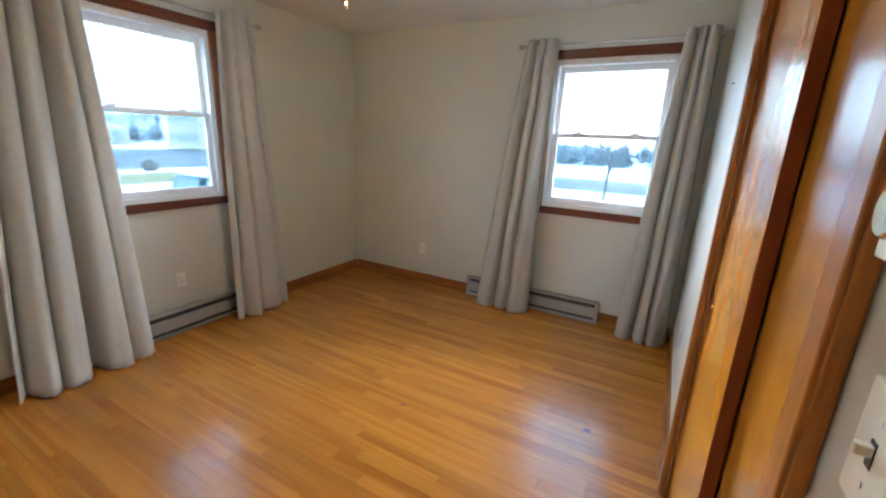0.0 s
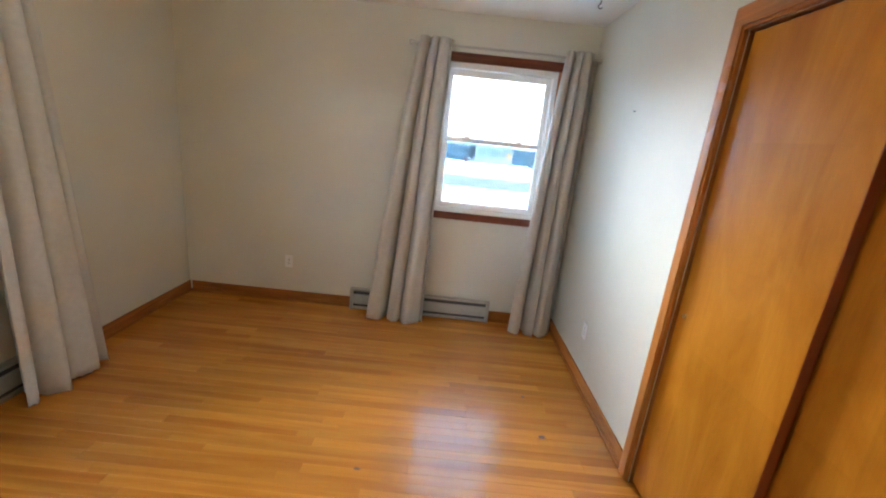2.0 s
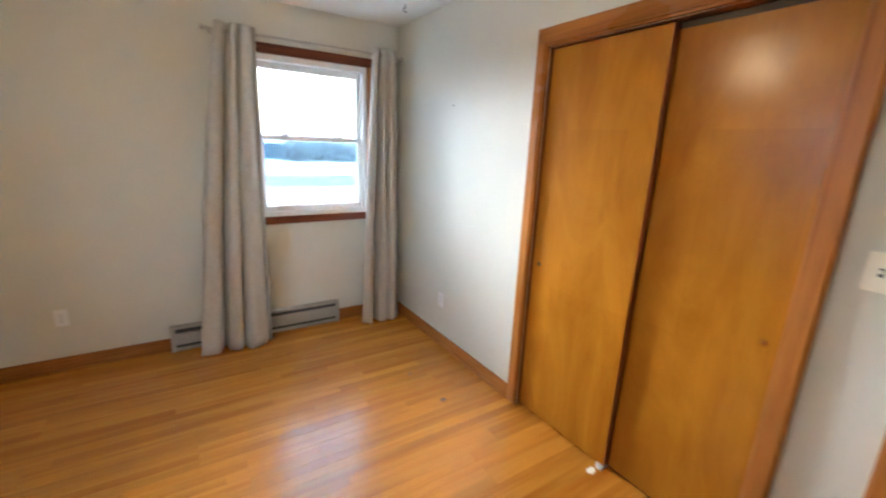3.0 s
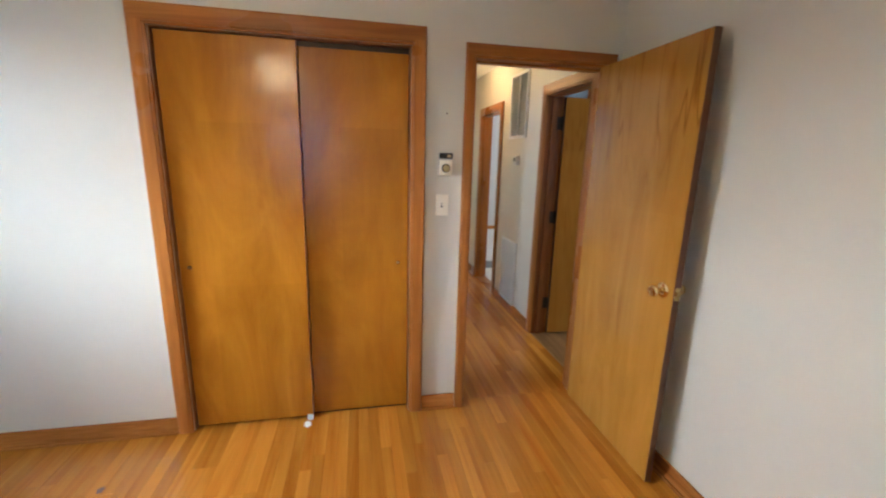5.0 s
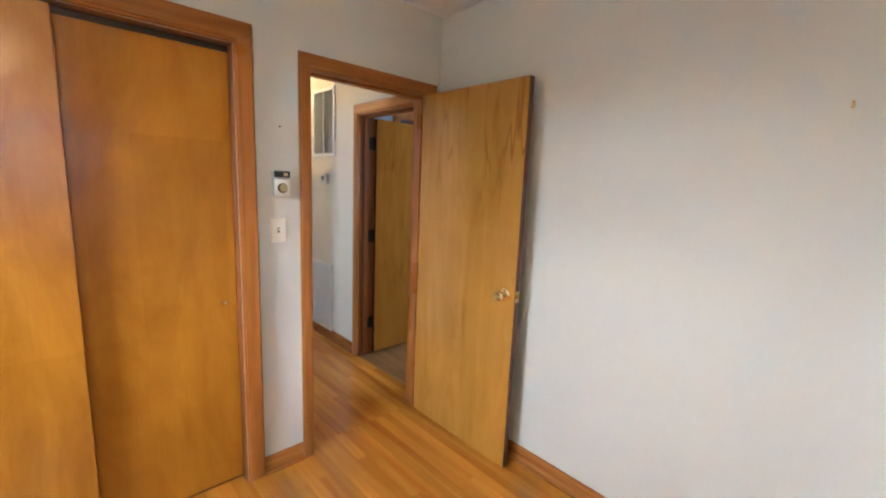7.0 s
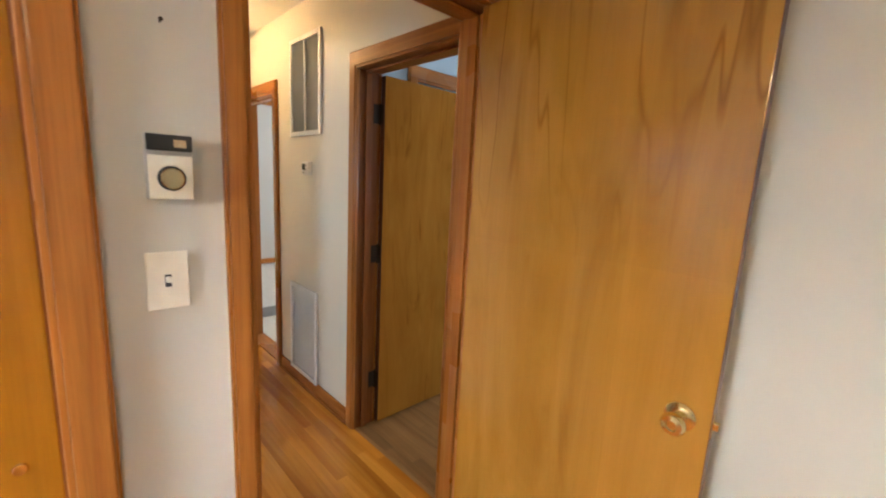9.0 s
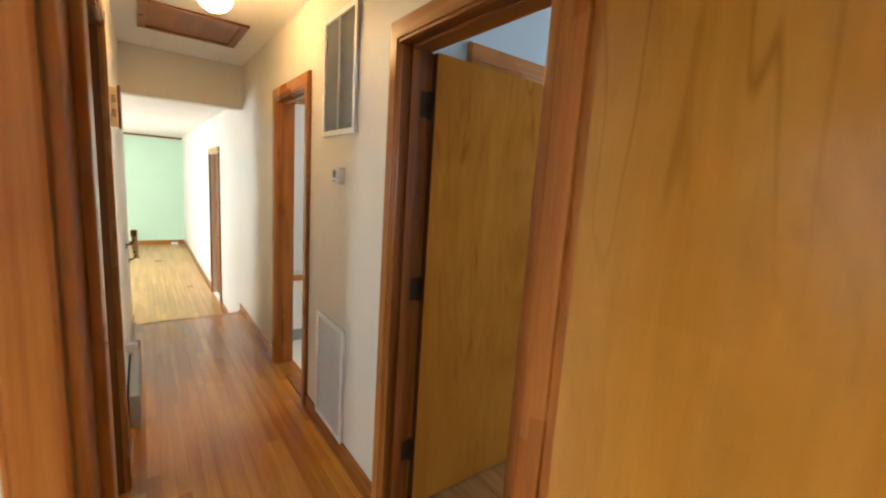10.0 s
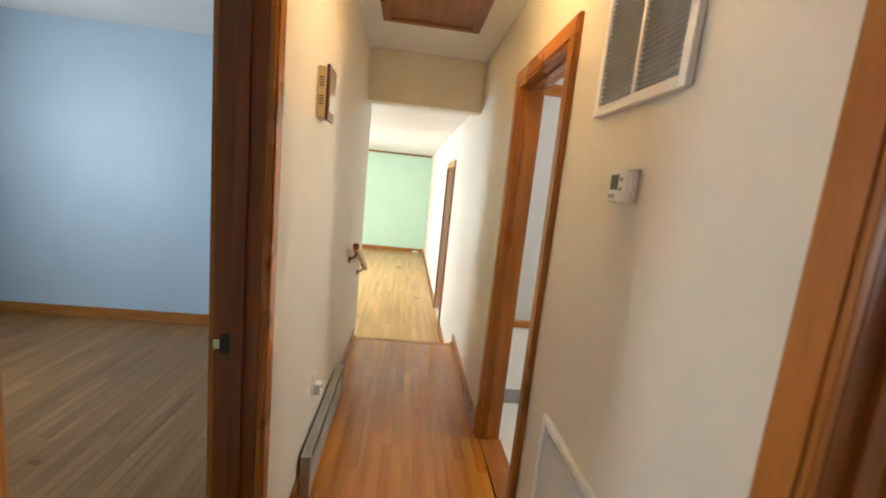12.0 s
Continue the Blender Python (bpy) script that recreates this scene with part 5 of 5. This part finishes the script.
box(bm, 5.85, 6.55, 53.93, 53.96, GROUND + 1.2, GROUND + 1.9, 0.0, Matrix.Rotation(radians(45), 4, "Y"), (6.2, 53.95, GROUND + 1.55))
part("sign_face", bm, ORANGE, th, "orange diamond face")
th = thing("fire_hydrant", "small dark red fire hydrant in the snow", "hydrant", at=(0.9, 57.0, GROUND))
bm = bmesh.new()
lathe(bm, [(0.20, -0.02), (0.20, 0.08), (0.14, 0.10), (0.14, 0.62), (0.17, 0.66), (0.12, 0.82), (0.03, 0.90)], (0.9, 57.0, GROUND), "z", 14)
rod(bm, (0.66, 57.0, GROUND + 0.5), (1.14, 57.0, GROUND + 0.5), 0.07, 10)
part("hydrant_body", bm, HYDRANT, th, "", True)

# ---------------------------------------------------------------- floors, board by board
W = 0.0572


def board_mesh(length, mat_):
    """A floor board with eased top edges, its near end at the origin."""
    bm = bmesh.new()
    g, c, t = 0.0002, 0.0007, 0.019
    x0, x1, y0, y1 = g, length - g, g, W - g
    lo = [bm.verts.new(p) for p in ((x0, y0, -t), (x1, y0, -t), (x1, y1, -t), (x0, y1, -t))]
    mi = [bm.verts.new(p) for p in ((x0, y0, -c * 0.6), (x1, y0, -c * 0.6), (x1, y1, -c * 0.6), (x0, y1, -c * 0.6))]
    hi = [bm.verts.new(p) for p in ((x0 + c, y0 + c, 0), (x1 - c, y0 + c, 0), (x1 - c, y1 - c, 0), (x0 + c, y1 - c, 0))]
    for p, q in ((lo, mi), (mi, hi)):
        for i in range(4):
            bm.faces.new((p[i], p[(i + 1) % 4], q[(i + 1) % 4], q[i]))
    bm.faces.new(hi)
    return mesh_of("board", bm, mat_)


_boards = {}


def lay(parent, x0, x1, y0, y1, mat_, seed, z=0.0, mean=0.95):
    """Strip flooring along x with staggered ends."""
    rng = random.Random(seed)
    rows = int(math.ceil((y1 - y0) / W))
    for r in range(rows):
        x = x0
        y = y0 + r * W
        first = True
        while x < x1 - 0.01:
            ln = round(rng.uniform(0.30, mean) if first else rng.uniform(mean * 0.55, mean * 1.5), 1)
            if x + ln > x1 - 0.18:
                ln = round(x1 - x, 3)
            key = (ln, mat_.name)
            if key not in _boards:
                _boards[key] = board_mesh(ln, mat_)
            b = new("board", _boards[key])
            b.parent = parent
            b.location = (x, y, z + rng.uniform(-0.0003, 0.0002))
            x += ln
            first = False


def lay_joined(name, x0, x1, y0, y1, mat_, seed, z, label):
    """The same flooring as one mesh, for rooms seen from afar."""
    rng = random.Random(seed)
    verts, faces = [], []
    for r in range(int(math.ceil((y1 - y0) / W))):
        x, y = x0, y0 + r * W
        while x < x1 - 0.01:
            ln = min(rng.uniform(0.4, 1.4), x1 - x)
            g, c = 0.0002, 0.0007
            n = len(verts)
            zt = z + rng.uniform(-0.0003, 0.0002)
            a, b, p, q = x + g, x + ln - g, y + g, y + W - g
            verts += [(a, p, zt - 0.01), (b, p, zt - 0.01), (b, q, zt - 0.01), (a, q, zt - 0.01), (a + c, p + c, zt), (b - c, p + c, zt), (b - c, q - c, zt), (a + c, q - c, zt)]
            faces += [(n + 4, n + 5, n + 6, n + 7), (n, n + 1, n + 5, n + 4), (n + 1, n + 2, n + 6, n + 5), (n + 2, n + 3, n + 7, n + 6), (n + 3, n, n + 4, n + 7)]
            x += ln
    me = bpy.data.meshes.new(name)
    me.from_pydata(verts, [], faces)
    me.materials.append(mat_)
    return tagged(new(name, me), label, "floor", kind="stuff")


for m_ in (OAKB, OAKL):                       # joined boards differ in tone board by board
    n_, l_ = m_.node_tree.nodes, m_.node_tree.links
    geo = n_.new("ShaderNodeNewGeometry")
    for lk in list(l_):
        if lk.from_node.type == "OBJECT_INFO" and lk.to_node.type == "MAP_RANGE":
            l_.new(geo.outputs["Random Per Island"], lk.to_socket)

floor_bed = slab("floor", (XA, 0.06, YD, YB, -0.0215, -0.0195), DARKVOID, "glossy honey oak strip floor of the bedroom", "floor")
floor_hall = slab("floor_hall", (0.06, XS, HR, HL, -0.0215, -0.0195), DARKVOID, "glossy honey oak strip floor of the hallway", "floor")
lay(floor_bed, XA, 0.06, YD, YB, OAK, 11, 0.0, 1.0)
lay(floor_hall, 0.06, XS, HR, HL, OAK, 12, 0.0, 1.0)
slab("step_nosing", (XS - 0.02, XS + 0.028, HR, HL, -0.024, 0.0015), TRIM_Y, "honey oak nosing at the edge of the step", "step")
slab("step_riser", (XS - 0.02, XS, HR, HL, -0.17, -0.024), TRIM_Y, "oak riser of the upper step", "step")
slab("step_tread", (XS - 0.02, 4.50, HR, HL, -0.19, -0.17), OAKL, "pale oak tread of the lower step", "step")
slab("step_riser", (4.45, 4.47, HR, HL, LOW, -0.19), TRIM_Y, "oak riser of the lower step", "step")
slab("floor_slab_living", (4.19, XF, -0.05, YB + 0.1, LOW - 0.2, LOW - 0.012), DARKVOID, "dark subfloor of the living room", "floor")
lay_joined("floor_boards_living", 4.19, XF, HR, YB, OAKL, 13, LOW, "pale oak strip floor of the sunken living room")
lay_joined("floor_boards_north_room", 0.84, 4.30, HL, YB, OAKB, 14, -0.001, "brown oak strip floor of the north bedroom")
lay_joined("floor_boards_south_room", XA, 1.60, -3.5, HR, OAKB, 15, -0.001, "brown oak strip floor of the south bedroom")


def blotch(name, x, y, r, mat_, label, seed, sx=1.0):
    """A thin uneven mark on the floor boards."""
    g = random.Random(seed)
    bm = bmesh.new()
    ring = [bm.verts.new((x + sx * r * g.uniform(0.55, 1.1) * math.cos(t), y + r * g.uniform(0.5, 1.1) * math.sin(t), 0.0009)) for t in [6.283 * k / 14 for k in range(14)]]
    bm.faces.new(ring)
    return part(name, bm, mat_, floor_bed, label)


KNOT = plain("dark_knot", (0.10, 0.035, 0.012), 0.4)
blotch("knot", -0.380, 2.734, 0.020, KNOT, "dark knot in a floor board", 3, 1.2)
blotch("knot", -0.430, 3.100, 0.012, KNOT, "dark knot in a floor board", 4, 1.3)
blotch("knot", -1.350, 2.380, 0.010, KNOT, "dark knot in a floor board", 6, 2.0)
blotch("paint_smear", -0.045, 1.868, 0.026, WHITEPL, "white paint smear on the floor boards", 5, 1.3)
